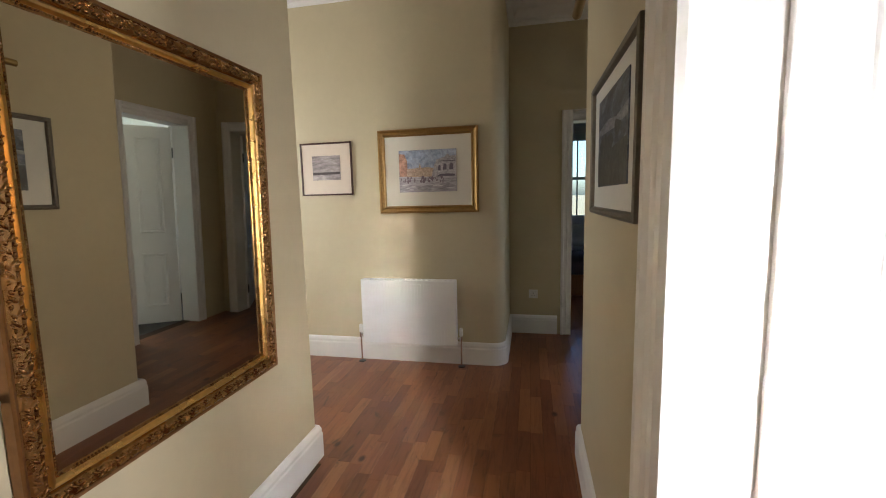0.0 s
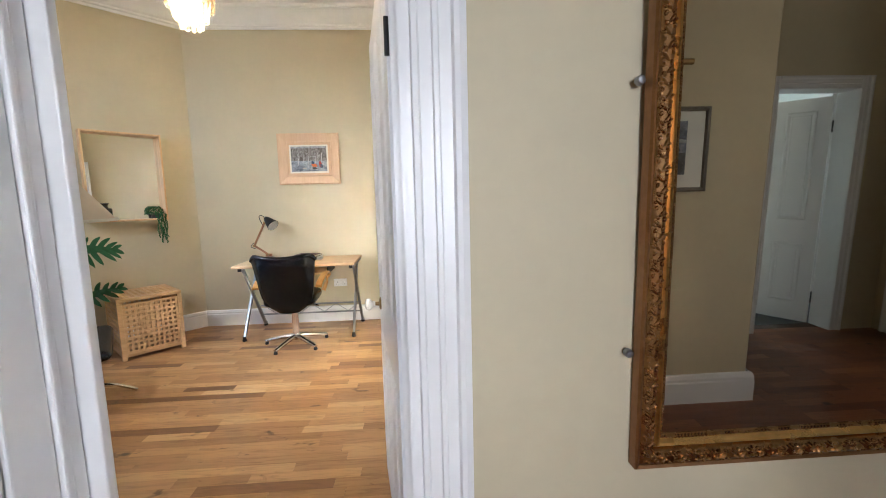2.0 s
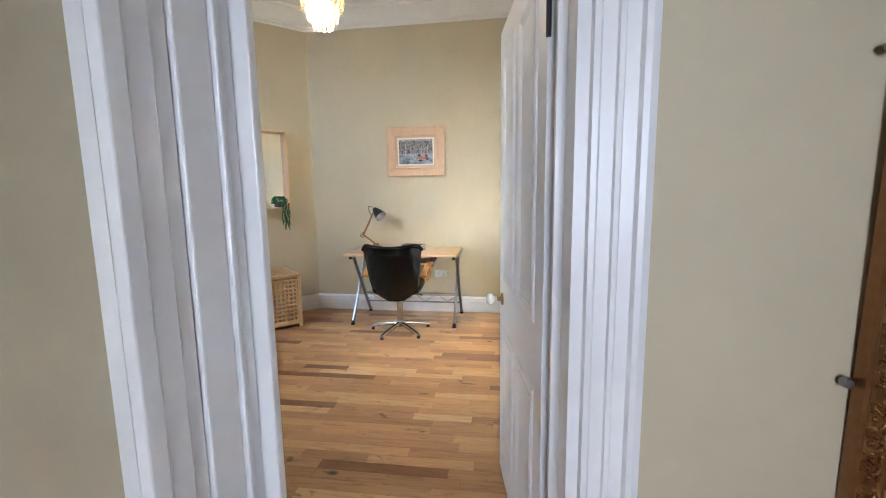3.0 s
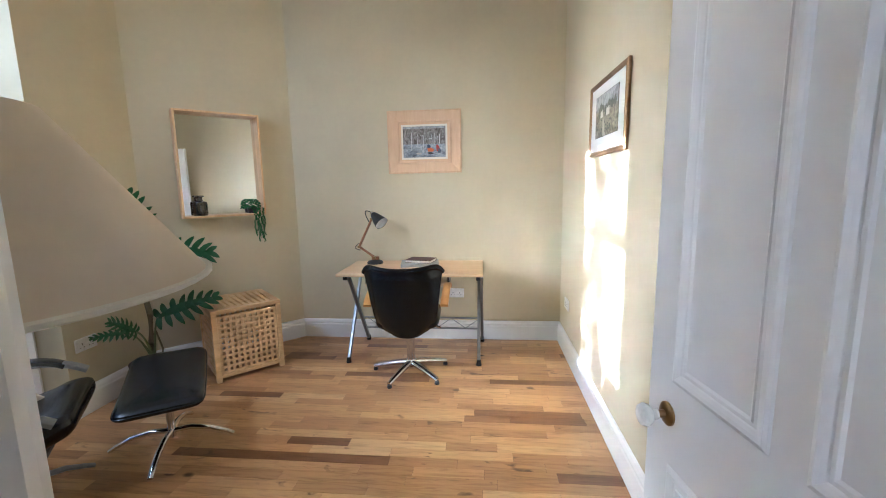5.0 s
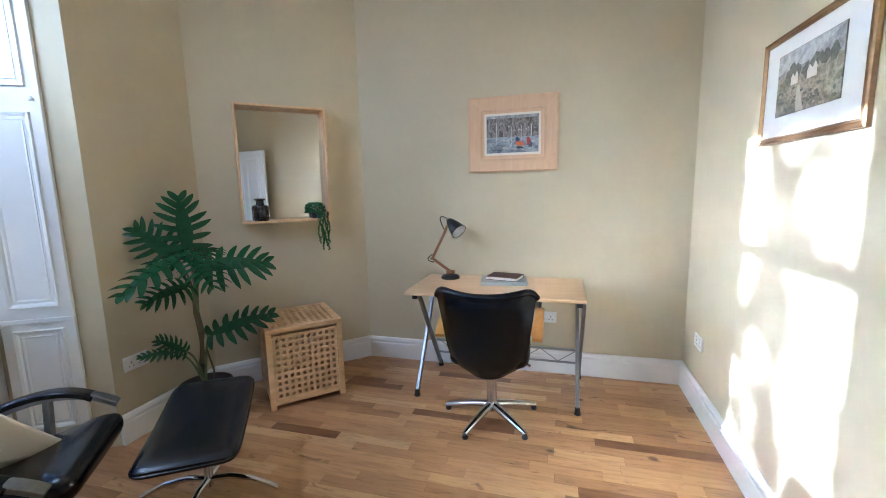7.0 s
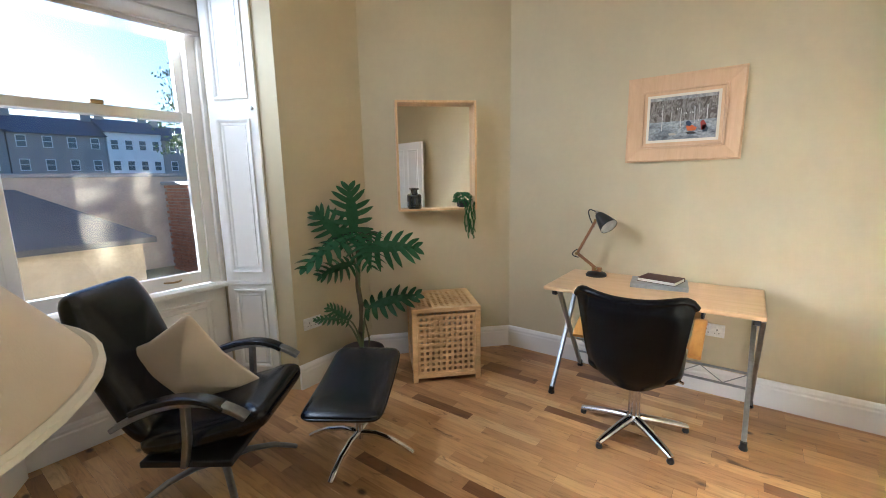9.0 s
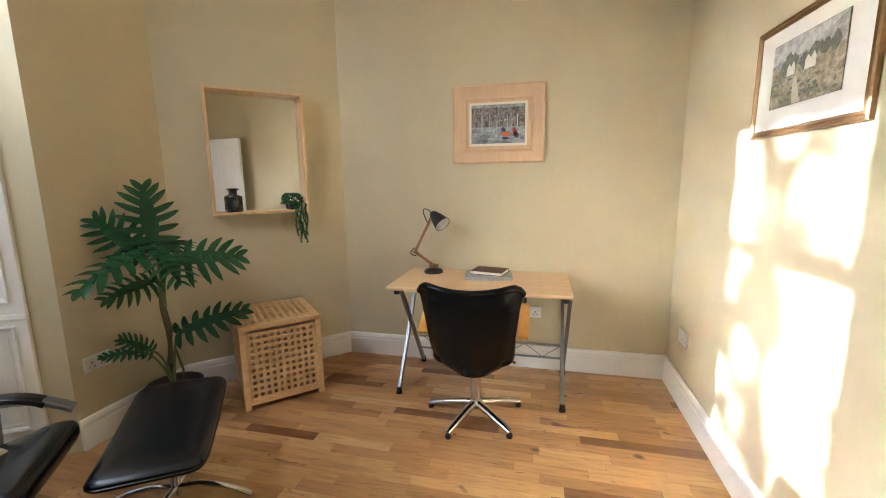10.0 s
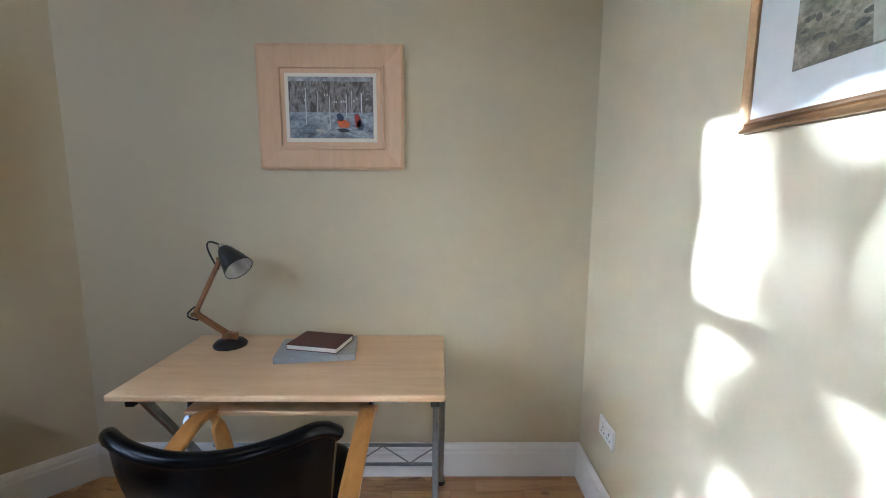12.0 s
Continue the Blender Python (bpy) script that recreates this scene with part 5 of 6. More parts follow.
part("lid_rail", bm, ACACIA, hb)
part("lid_rail", B(-HW / 2 - 0.02, HW / 2 + 0.02, HD / 2 - 0.03, HD / 2 + 0.02, HH - 0.03, HH, 0.003), ACACIA, hb)
part("lid_rail", B(-HW / 2 - 0.02, -HW / 2 + 0.03, -HD / 2 + 0.0305, HD / 2 - 0.0305, HH - 0.03, HH, 0.003), ACACIA, hb)
part("lid_rail", B(HW / 2 - 0.03, HW / 2 + 0.02, -HD / 2 + 0.0305, HD / 2 - 0.0305, HH - 0.03, HH, 0.003), ACACIA, hb)
part("base_board", B(-HW / 2 + 0.02, HW / 2 - 0.02, -HD / 2 + 0.02, HD / 2 - 0.02, 0.045, 0.055), ACACIA, hb)

# ---- shelf mirror on the corner wall ----
sw, sh, sd = 0.625, 0.835, 0.115
smir = thing("shelf_mirror", wall_pose(-4.261, -2.009, 1.211, 45), "pale pine box mirror with a lower shelf", "mirror")
part("side", B(-sw / 2, -sw / 2 + 0.016, -sd, 0, 0, sh, 0.002), PINE, smir)
part("side", B(sw / 2 - 0.016, sw / 2, -sd, 0, 0, sh, 0.002), PINE, smir)
part("shelf", B(-sw / 2 + 0.016, sw / 2 - 0.016, -sd, 0, 0, 0.016, 0.002), PINE, smir)
part("top_rail", B(-sw / 2 + 0.016, sw / 2 - 0.016, -sd, 0, sh - 0.016, sh, 0.002), PINE, smir)
part("glass", B(-sw / 2 + 0.016, sw / 2 - 0.016, -0.018, -0.012, 0.016, sh - 0.016), MIRROR2, smir, "clear mirror glass")
bt = thing("bottle", wall_pose(-4.261, -2.009, 1.2275, 45) @ pose(-0.180, -0.062, 0), "squat black glass bottle with a flared neck", "bottle")
part("body", lathe(bmesh.new(), [(0.0, 0.0), (0.050, 0.0), (0.054, 0.006), (0.054, 0.100), (0.050, 0.110), (0.026, 0.117), (0.023, 0.124), (0.023, 0.146)], 28, None, False), BOTTLE, bt, "", True)
part("neck", lathe(bmesh.new(), [(0.023, 0.146), (0.034, 0.149), (0.036, 0.158), (0.026, 0.162)], 24), BOTTLE, bt, "flared black rim", True)
for z in (0.022, 0.088):
    part("band", lathe(bmesh.new(), [(0.0535, z - 0.004), (0.0565, z - 0.002), (0.0565, z + 0.002), (0.0535, z + 0.004)], 28, None, False), BOTTLE, bt, "", True)
tp = thing("trailing_plant", wall_pose(-4.261, -2.009, 1.2275, 45) @ pose(0.215, -0.062, 0), "small green trailing plant in a pot", "plant")
part("pot", lathe(bmesh.new(), [(0.036, 0.0), (0.044, 0.05), (0.041, 0.05), (0.036, 0.044)], 20), BLACK, tp, "small dark pot", True)
rng = random.Random(11)
bm = bmesh.new()
for i in range(230):
    a, e = rng.uniform(0, 6.283), rng.uniform(-0.25, 1.0)
    r = 0.070 * (0.75 + 0.35 * rng.random())
    p = Vector((r * math.cos(a) * math.sqrt(max(0, 1 - e * e * 0.8)), r * 0.85 * math.sin(a) * math.sqrt(max(0, 1 - e * e * 0.8)), 0.055 + 0.062 * e))
    mm = Matrix.Translation(p) @ pose(0, 0, 0, rng.uniform(0, 360), rng.uniform(0, 360), rng.uniform(0, 360))
    lathe(bm, [(0.0005, -0.009), (0.0045, -0.002), (0.004, 0.004), (0.0005, 0.010)], 5, mm)
part("foliage", bm, LEAF, tp, "tight bushy green leaves", True)
for k, (x, y, ln) in enumerate(((0.03, -0.058, 0.27), (0.064, -0.05, 0.30), (0.015, -0.062, 0.20), (0.078, -0.035, 0.24), (0.045, -0.06, 0.26), (-0.004, -0.06, 0.24), (0.022, -0.066, 0.29))):
    bm = bmesh.new()
    pts = [Vector((x * 0.6, y * 0.6, 0.055)), Vector((x, y - 0.01, 0.045))] + [Vector((x + 0.006 * math.sin(i * 1.3 + k), y - 0.012, 0.045 - ln * (i + 1) / 8)) for i in range(8)]
    sweep(bm, pts, 0.0012, 5)
    for i in range(int(ln / 0.007)):
        z = 0.04 - i * 0.007
        mm = Matrix.Translation((x + 0.006 * math.sin(i * 0.3 + k) + rng.uniform(-0.006, 0.006), y - 0.012 + rng.uniform(-0.006, 0.006), z)) @ pose(0, 0, 0, rng.uniform(0, 360), rng.uniform(0, 360), 0)
        lathe(bm, [(0.0006, -0.008), (0.0065, 0.0), (0.0006, 0.008)], 5, mm)
    part("trailing_stem", bm, LEAF, tp, "", True)

# ---- potted plant ----
PX, PY = -3.47, -2.10
pp = thing("potted_plant", pose(PX, PY, 0, 0, 0, 138), "tall green split-leaf plant in a dark pot", "plant")
part("pot", lathe(bmesh.new(), [(0.100, 0.0), (0.110, 0.01), (0.145, 0.25), (0.152, 0.268), (0.141, 0.270), (0.130, 0.235)], 28), SOIL, pp, "dark brown pot", True)
part("soil", lathe(bmesh.new(), [(0.130, 0.234), (0.06, 0.243), (0.0, 0.245)], 20, None, False), SOIL, pp)
part("stem", sweep(bmesh.new(), [(0.0, 0.0, 0.18), (-0.005, 0.005, 0.40), (0.005, -0.005, 0.60), (-0.01, 0.005, 0.72), (-0.015, 0.0, 0.82)], [0.023, 0.021, 0.019, 0.017, 0.011], 12), STEM, pp, "ringed brown stem", True)
part("root", sweep(bmesh.new(), [(0.03, -0.02, 0.18), (0.05, -0.03, 0.35), (0.02, -0.01, 0.5)], [0.008, 0.007, 0.005], 8), STEM, pp, "", True)


def split_leaf(length, width, droop, lobes=8, seed=0):
    """A lobed leaf along +x: a broad blade whose outer half is cut into rounded, forward-swept fingers."""
    r = random.Random(seed)
    bm = bmesh.new()

    def spine(t):
        return Vector((length * t, 0, -droop * length * t * t))

    def reach(t):
        return width * (0.58 + 0.62 * math.sin(math.pi * min(1.0, 0.18 + 0.72 * t)) ** 0.8) * (1.0 - 0.62 * t ** 4)
    prev = None
    for i in range(15):
        t = i / 14
        hw = reach(t) * 0.27 * (1 - 0.75 * t ** 5) * min(1.0, 0.35 + 2.4 * t)
        c = spine(t)
        row = [bm.verts.new(c + Vector((0.10 * hw, -hw, 0.20 * hw))), bm.verts.new(c + Vector((0, 0, -0.004))), bm.verts.new(c + Vector((0.10 * hw, hw, 0.20 * hw)))]
        if prev:
            bm.faces.new((prev[0], prev[1], row[1], row[0]))
            bm.faces.new((prev[1], prev[2], row[2], row[1]))
        prev = row
    gap = length * 0.93 / (lobes - 1)
    for k in range(lobes):
        t0 = 0.02 + 0.90 * k / (lobes - 1)
        for s in (-1, 1):
            far = reach(t0) * r.uniform(0.90, 1.08)
            c = spine(t0)
            fwd = -0.42 + 1.30 * t0 + r.uniform(-0.07, 0.07)
            way = Vector((fwd, s * (1.0 - 0.30 * t0), 0.0)).normalized()
            nrm = Vector((-way.y, way.x, 0))
            twist = r.uniform(-0.25, 0.25)
            pr = None
            steps = 7
            for i in range(steps + 1):
                q = i / steps
                wd = gap * (0.33 + 0.06 * math.sin(math.pi * q)) * (1 - 0.80 * q ** 5) * (0.55 if q == 1 else 1.0)
                p = c + way * (far * q) + Vector((0.16 * far * q * q, 0, 0.20 * far * q - (0.36 + droop * 0.3) * far * q * q))
                tilt = Vector((0, 0, twist * wd * q))
                row = [bm.verts.new(p - nrm * wd - tilt), bm.verts.new(p + Vector((0, 0, -0.003))), bm.verts.new(p + nrm * wd + tilt)]
                if pr:
                    bm.faces.new((pr[0], pr[1], row[1], row[0]))
                    bm.faces.new((pr[1], pr[2], row[2], row[1]))
                pr = row
    bmesh.ops.solidify(bm, geom=bm.faces[:], thickness=0.0012)
    return bm


# each leaf: where its stalk leaves the stem, where the blade starts, the way it grows, the way it faces, length, half width, droop
LEAVES = (
    (0.78, (-0.015, 0.01, 1.08), (-0.05, 0.12, 1.0), (0.10, -1.0, 0.25), 0.385, 0.135, 0.12),
    (0.77, (-0.075, 0.03, 1.05), (-0.62, 0.10, 0.66), (-0.15, -1.0, 0.35), 0.31, 0.125, 0.15),
    (0.79, (-0.01, -0.03, 1.09), (-0.82, -0.52, -0.18), (-0.25, -0.55, 0.85), 0.45, 0.125, 0.30),
    (0.78, (0.03, -0.02, 1.00), (0.95, -0.18, 0.06), (0.05, -0.80, 0.65), 0.42, 0.150, 0.16),
    (0.77, (0.01, -0.06, 1.07), (0.30, -0.85, -0.35), (0.10, -0.45, 0.9), 0.27, 0.120, 0.35),
    (0.76, (0.02, 0.06, 1.06), (0.35, 0.85, 0.30), (0.10, -0.30, 0.9), 0.28, 0.120, 0.35),
    (0.74, (-0.03, -0.03, 0.90), (-0.85, -0.45, -0.05), (-0.10, -0.75, 0.65), 0.26, 0.095, 0.30),
    (0.30, (0.045, -0.03, 0.575), (0.92, -0.20, 0.34), (-0.05, -0.70, 0.70), 0.41, 0.110, 0.22),
    (0.28, (-0.085, -0.03, 0.50), (-0.62, -0.25, 0.62), (0.20, -0.85, 0.50), 0.19, 0.062, 0.20),
    (0.26, (-0.135, -0.01, 0.50), (-0.95, -0.05, 0.22), (0.10, -0.60, 0.80), 0.20, 0.045, 0.25),
)
STALK = plain("leaf_stalk", (0.10, 0.13, 0.05), 0.5)
for k, (z0, b0, way, face, ln, wd, droop) in enumerate(LEAVES):
    b0, ax = Vector(b0), Vector(way).normalized()
    up = (Vector(face) - ax * ax.dot(Vector(face))).normalized()
    side = up.cross(ax)
    turned = Matrix((ax, side, up)).transposed().to_4x4()
    bm = sweep(bmesh.new(), arc((0, 0, z0 - 0.03), (b0.x * 0.45, b0.y * 0.45, (z0 * 0.35 + b0.z * 0.65)), b0, 8), [0.008] * 4 + [0.006] * 5, 8)
    part("leaf_stalk", bm, STALK, pp, "", True)
    bm = split_leaf(ln * 0.92, wd * 0.95, droop, 8, k)
    bmesh.ops.transform(bm, matrix=Matrix.Translation(b0) @ turned, verts=bm.verts)
    part("leaf", bm, LEAF, pp, "glossy deeply lobed green leaf", True)

# ---- footstool ----
fs = thing("footstool", pose(-2.955, -1.59, 0, 0, 0, 33.5), "black leather footstool on a chrome swivel base", "footstool")
FTILT = pose(0, 0, 0.375, 0, 5, 0)


def sag(v):
    v.z += 0.020 * (v.x / 0.34) ** 2
    return v


part("pad", pad(bmesh.new(), 0.68, 0.395, 0.088, 0.22, 48, 14, FTILT, sag), BLACK_LEATHER, fs, "", True)
ring = [FTILT @ sag(Vector((0.340 * math.copysign(abs(math.cos(a)) ** 0.22, math.cos(a)), 0.1975 * math.copysign(abs(math.sin(a)) ** 0.22, math.sin(a)), 0.0))) for a in (2 * math.pi * i / 64 for i in range(65))]
part("piping", sweep(bmesh.new(), ring, 0.0042, 6), BLACK_LEATHER, fs, "", True)
part("column", lathe(bmesh.new(), [(0.020, 0.05), (0.020, 0.33), (0.05, 0.335), (0.05, 0.345)], 20), CHROME, fs, "", True)
for a0 in (111, 200, 290, 20):
    a = radians(a0 - 33.5)
    c, s = math.cos(a), math.sin(a)
    part("base_leg", sweep(bmesh.new(), [(0.0, 0.0, 0.085), (0.10 * c, 0.10 * s, 0.092), (0.20 * c, 0.20 * s, 0.072), (0.28 * c, 0.28 * s, 0.034), (0.315 * c, 0.315 * s, 0.012)], [0.014, 0.013, 0.0125, 0.012, 0.011], 10, 1.25), CHROME, fs, "", True)

# ---- armchair ----
AT = 126.0
ac = thing("armchair", pose(-2.40, -1.975, 0, 0, 0, AT), "black leather recliner with steel arms and swivel base", "armchair")


def seat_bend(v):
    v.z += (0.035 * (v.x / 0.28) ** 2 if v.x > 0 else 0) + 0.004 * math.sin(40 * v.x + 14 * v.y) * math.cos(17 * v.y)
    return v


part("seat", pad(bmesh.new(), 0.60, 0.53, 0.15, 0.25, 44, 14, pose(0.06, 0, 0.375, 0, -11, 0), seat_bend), BLACK_LEATHER, ac, "creased black leather seat", True)


def back_bend(v):
    v.y *= 0.88 + 0.18 * v.x
    v.z += 0.03 * (v.x / 0.4) ** 2 - 0.010 * math.exp(-(v.x / 0.035) ** 2) + 0.004 * math.sin(31 * v.x + 9 * v.y)
    return v


part("backrest", pad(bmesh.new(), 0.74, 0.54, 0.14, 0.22, 56, 18, pose(-0.365, 0, 0.655, 0, 66, 0), back_bend), BLACK_LEATHER, ac, "reclined black leather back", True)
for s in (-1, 1):
    y = s * 0.305
    part("armrest", sweep(bmesh.new(), arc((0.30, y, 0.505), (0.05, y, 0.575), (-0.26, y, 0.46), 14), 0.012, 12, 2.3, (0, 0, 1), True), STEEL, ac, "curved brushed steel arm", True)
    part("arm_pad", sweep(bmesh.new(), arc((0.215, y, 0.548), (0.05, y, 0.592), (-0.17, y, 0.535), 12), 0.013, 12, 2.5, (0, 0, 1), True), BLACK_LEATHER, ac, "black leather arm pad", True)
    part("arm_post", sweep(bmesh.new(), [(0.05, y, 0.57), (0.04, y, 0.40), (0.0, y * 0.92, 0.27)], 0.013, 10, 1.6, (1, 0, 0), True), STEEL, ac, "", True)
part("under_frame", B(-0.20, 0.20, -0.28, 0.28, 0.255, 0.285, 0.006), BLACK, ac)
part("column", lathe(bmesh.new(), [(0.024, 0.06), (0.024, 0.26)], 20), CHROME, ac, "", True)
for k in range(4):
    a = radians(36 + 90 * k)
    c, s = math.cos(a), math.sin(a)
    part("base_leg", sweep(bmesh.new(), [(0.0, 0.0, 0.09), (0.12 * c, 0.12 * s, 0.098), (0.24 * c, 0.24 * s, 0.072), (0.32 * c, 0.32 * s, 0.032), (0.355 * c, 0.355 * s, 0.012)], [0.015, 0.014, 0.013, 0.012, 0.011], 10, 1.25), STEEL, ac, "", True)
cu = thing("cushion", pose(-2.40, -1.975, 0, 0, 0, AT) @ pose(-0.150, 0.031, 0.545, 68, 27.3, 174.7), "pale linen scatter cushion leaning in the armchair", "cushion")


def corners(v):
    k = (abs(v.x) / 0.2) ** 2 * (abs(v.y) / 0.2) ** 2
    v.z *= 1 - 0.55 * max((abs(v.x) / 0.235) ** 4, (abs(v.y) / 0.235) ** 4)
    v.x *= 0.94 + 0.07 * k
    v.y *= 0.94 + 0.07 * k
    return v


part("cover", pad(bmesh.new(), 0.49, 0.49, 0.14, 0.11, 56, 18, None, corners), LINEN, cu, "", True)

# ---- tall lamp with a cream cone shade ----
fl = thing("floor_lamp", pose(LAMP_X, LAMP_Y, 0), "lamp with a large cream cone shade on a dark stem", "lamp")
part("base", lathe(bmesh.new(), [(0.14, 0.0), (0.145, 0.012), (0.12, 0.028), (0.03, 0.045), (0.018, 0.07)], 28), SOIL, fl, "", True)
part("stem", lathe(bmesh.new(), [(0.014, 0.06), (0.014, 1.20), (0.010, 1.22)], 16), SOIL, fl, "", True)
part("stem_cup", lathe(bmesh.new(), [(0.014, 1.165), (0.04, 1.18), (0.042, 1.19), (0.014, 1.195)], 20), SOIL, fl, "dark turned cup", True)
bm = lathe(bmesh.new(), [(LAMP_R, 1.310), (LAMP_R - 0.003, 1.312), (0.108, 1.540), (0.105, 1.540), (LAMP_R - 0.006, 1.314)], 56, None, False)
sh_ob = part("shade", bm, SHADE_CLOTH, fl, "", True)
bm = bmesh.new()
sweep(bm, [(LAMP_R * math.cos(2 * math.pi * i / 48), LAMP_R * math.sin(2 * math.pi * i / 48), 1.312) for i in range(49)], 0.005, 6)
part("shade_rim", bm, CREAM, sh_ob, "pale bound rim", True)
bm = bmesh.new()
for k in range(3):
    a = 2 * math.pi * k / 3
    sweep(bm, [(0, 0, 1.50), (0.106 * math.cos(a), 0.106 * math.sin(a), 1.535)], 0.002, 6)
sweep(bm, [(0, 0, 1.2), (0, 0, 1.5)], 0.004, 6)
part("shade_carrier", bm, BRASS, fl, "", True)

# ---- pendant light ----
pd = thing("pendant_light", pose(-2.9, -0.59, 2.47), "amber glass tiered pendant light, lit", "light")
AMBER = glass("amber_glass", (1.0, 0.86, 0.60), 0.25)
WARM = bpy.data.materials.new("lit_bulb")
wn_, wl_, wb_ = nodes_of(WARM)
wb_.inputs["Emission Color"].default_value = (1.0, 0.82, 0.56, 1)
wb_.inputs["Emission Strength"].default_value = BULB
part("rod", lathe(bmesh.new(), [(0.006, 0.30), (0.006, H1 - 2.47 - 0.02)], 10), BRASS, pd, "", True)
part("ceiling_rose", lathe(bmesh.new(), [(0.05, H1 - 2.47 - 0.03), (0.055, H1 - 2.47 - 0.015), (0.055, H1 - 2.47)], 20), BRASS, pd, "", True)
part("crown", lathe(bmesh.new(), [(0.13, 0.235), (0.132, 0.25), (0.05, 0.29), (0.012, 0.31)], 28), BRASS, pd, "", True)
for tier, (r, z0, z1, n) in enumerate(((0.125, 0.12, 0.24, 18), (0.088, 0.05, 0.20, 14), (0.055, 0.0, 0.14, 10))):
    for i in range(n):
        a = 360 / n * i + tier * 8
        bm = sweep(bmesh.new(), [(r, 0, z1), (r + 0.008, 0, (z0 + z1) / 2), (r, 0, z0)], [0.011, 0.013, 0.011], 8, 1.25, (0, 1, 0))
        bmesh.ops.transform(bm, matrix=pose(0, 0, 0, 0, 0, a), verts=bm.verts)
        part("glass_drop", bm, AMBER, pd, "", True).visible_shadow = False
part("bulb", lathe(bmesh.new(), [(0.0, 0.10), (0.022, 0.11), (0.028, 0.14), (0.018, 0.175), (0.0, 0.18)], 14, None, False), WARM, pd, "lit bulb", True)

# ---- bed in the room beyond the hall ----
bed = thing("bed", pose(0.95, 7.1, 0), "bed with white bedding and a dark throw", "bed")
part("bed_base", B(-0.70, 0.70, -0.95, 0.95, 0.08, 0.36, 0.02), WALNUT, bed)
part("mattress", pad(bmesh.new(), 1.40, 1.90, 0.26, 0.12, 48, 12, pose(0, 0, 0.47)), plain("white_sheet", (0.72, 0.70, 0.70), 0.9), bed, "", True)
part("throw", pad(bmesh.new(), 1.44, 0.75, 0.29, 0.12, 40, 12, pose(0, -0.62, 0.46)), plain("dark_throw", (0.03, 0.03, 0.045), 0.9), bed, "dark folded throw", True)
part("pillow", pad(bmesh.new(), 0.62, 0.42, 0.20, 0.35, 32, 12, pose(-0.12, 0.30, 0.74, 40, 0, 0)), plain("white_pillow", (0.75, 0.73, 0.74), 0.9), bed, "", True)
for sx in (-1, 1):
    for sy in (-1, 1):
        part("leg", B(sx * 0.62 - 0.03, sx * 0.62 + 0.03, sy * 0.85 - 0.03, sy * 0.85 + 0.03, 0, 0.085), WALNUT, bed)

# ---- outdoors ----
GL = -0.6
ROUGHCAST = painted("white_render", (0.72, 0.72, 0.71), 0.9, 40, 0.3)
SLATE = painted("blue_slate", (0.075, 0.09, 0.115), 0.7, 30, 0.4)
MOSSY = painted("mossy_slate", (0.075, 0.076, 0.080), 0.9, 14, 0.8, True, 0.25)
STONE = painted("grey_stone", (0.26, 0.25, 0.24), 0.9, 12, 0.6)
GRASS = painted("rough_grass", (0.10, 0.10, 0.05), 0.95, 8, 0.8)
bm = bmesh.new()
bm.faces.new([bm.verts.new(p) for p in ((-900, -900, GL), (900, -900, GL), (900, 900, GL), (-900, 900, GL))])
structure("ground", bm, GRASS, "rough garden ground")

BR = brick_mat("red_brick", (0.33, 0.12, 0.06), (0.42, 0.19, 0.10))
bw = thing("garden_wall", pose(-5.7, -8.2, GL, 0, 0, 90), "old red brick garden wall with a stone coping", "wall", "", "structure")
part("core", B(-3.0, 4.2, 0.015, 0.32, 0, 2.02), plain("mortar", (0.34, 0.30, 0.25), 0.95, 0, 0.4), bw)
bm = bmesh.new()
for c in range(27):
    for i in range(30):
        x = -3.0 + i * 0.24 + (0.12 if c % 2 else 0)
        box(bm, x, x + 0.228, 0.0, 0.02, c * 0.075, c * 0.075 + 0.064)
tagged(part("bricks", bm, BR, bw), "", "", "", "stuff")
part("coping", B(-3.05, 4.25, -0.05, 0.37, 2.02, 2.10, 0.01), STONE, bw)
bw2 = thing("garden_wall", pose(-4.5, -11.6, GL, 0, 0, 180), "old rendered garden wall with a stone coping", "wall", "", "structure")
part("core", B(-16.0, 9.0, 0.0, 0.32, 0, 2.22), painted("old_render", (0.46, 0.36, 0.28), 0.95, 9, 0.7, True, 0.2), bw2)
part("coping", B(-16.05, 9.05, -0.05, 0.37, 2.22, 2.31, 0.01), STONE, bw2)

oh = thing("outhouse", pose(-1.9, -8.9, GL + 0.08), "low outhouse with a slate roof and a skylight", "outhouse", "", "structure")
part("wall", B(-2.0, 4.0, -1.6, 1.5, 0, 1.15), painted("outhouse_stone", (0.42, 0.34, 0.23), 0.9, 7, 1.0, True, 0.3), oh)
bm = bmesh.new()
vs = [bm.verts.new(p) for p in ((-2.15, 1.65, 1.10), (4.2, 1.65, 1.10), (4.2, -0.4, 1.85), (-1.0, -0.4, 1.85), (-2.15, 1.65, 1.18), (4.2, 1.65, 1.18), (4.2, -0.4, 1.93), (-1.0, -0.4, 1.93))]
for q in ((3, 2, 1, 0), (4, 5, 6, 7), (0, 1, 5, 4), (1, 2, 6, 5), (2, 3, 7, 6), (3, 0, 4, 7)):
    bm.faces.new([vs[i] for i in q])
roof = part("roof", bm, MOSSY, oh)
part("skylight", B(-0.4, 0.4, -0.35, 0.35, 0, 0.05, 0.01, pose(0.9, 0.7, 1.56, -20, 0, 0)), plain("skylight_frame", (0.6, 0.6, 0.62), 0.4), roof, "white-framed skylight")


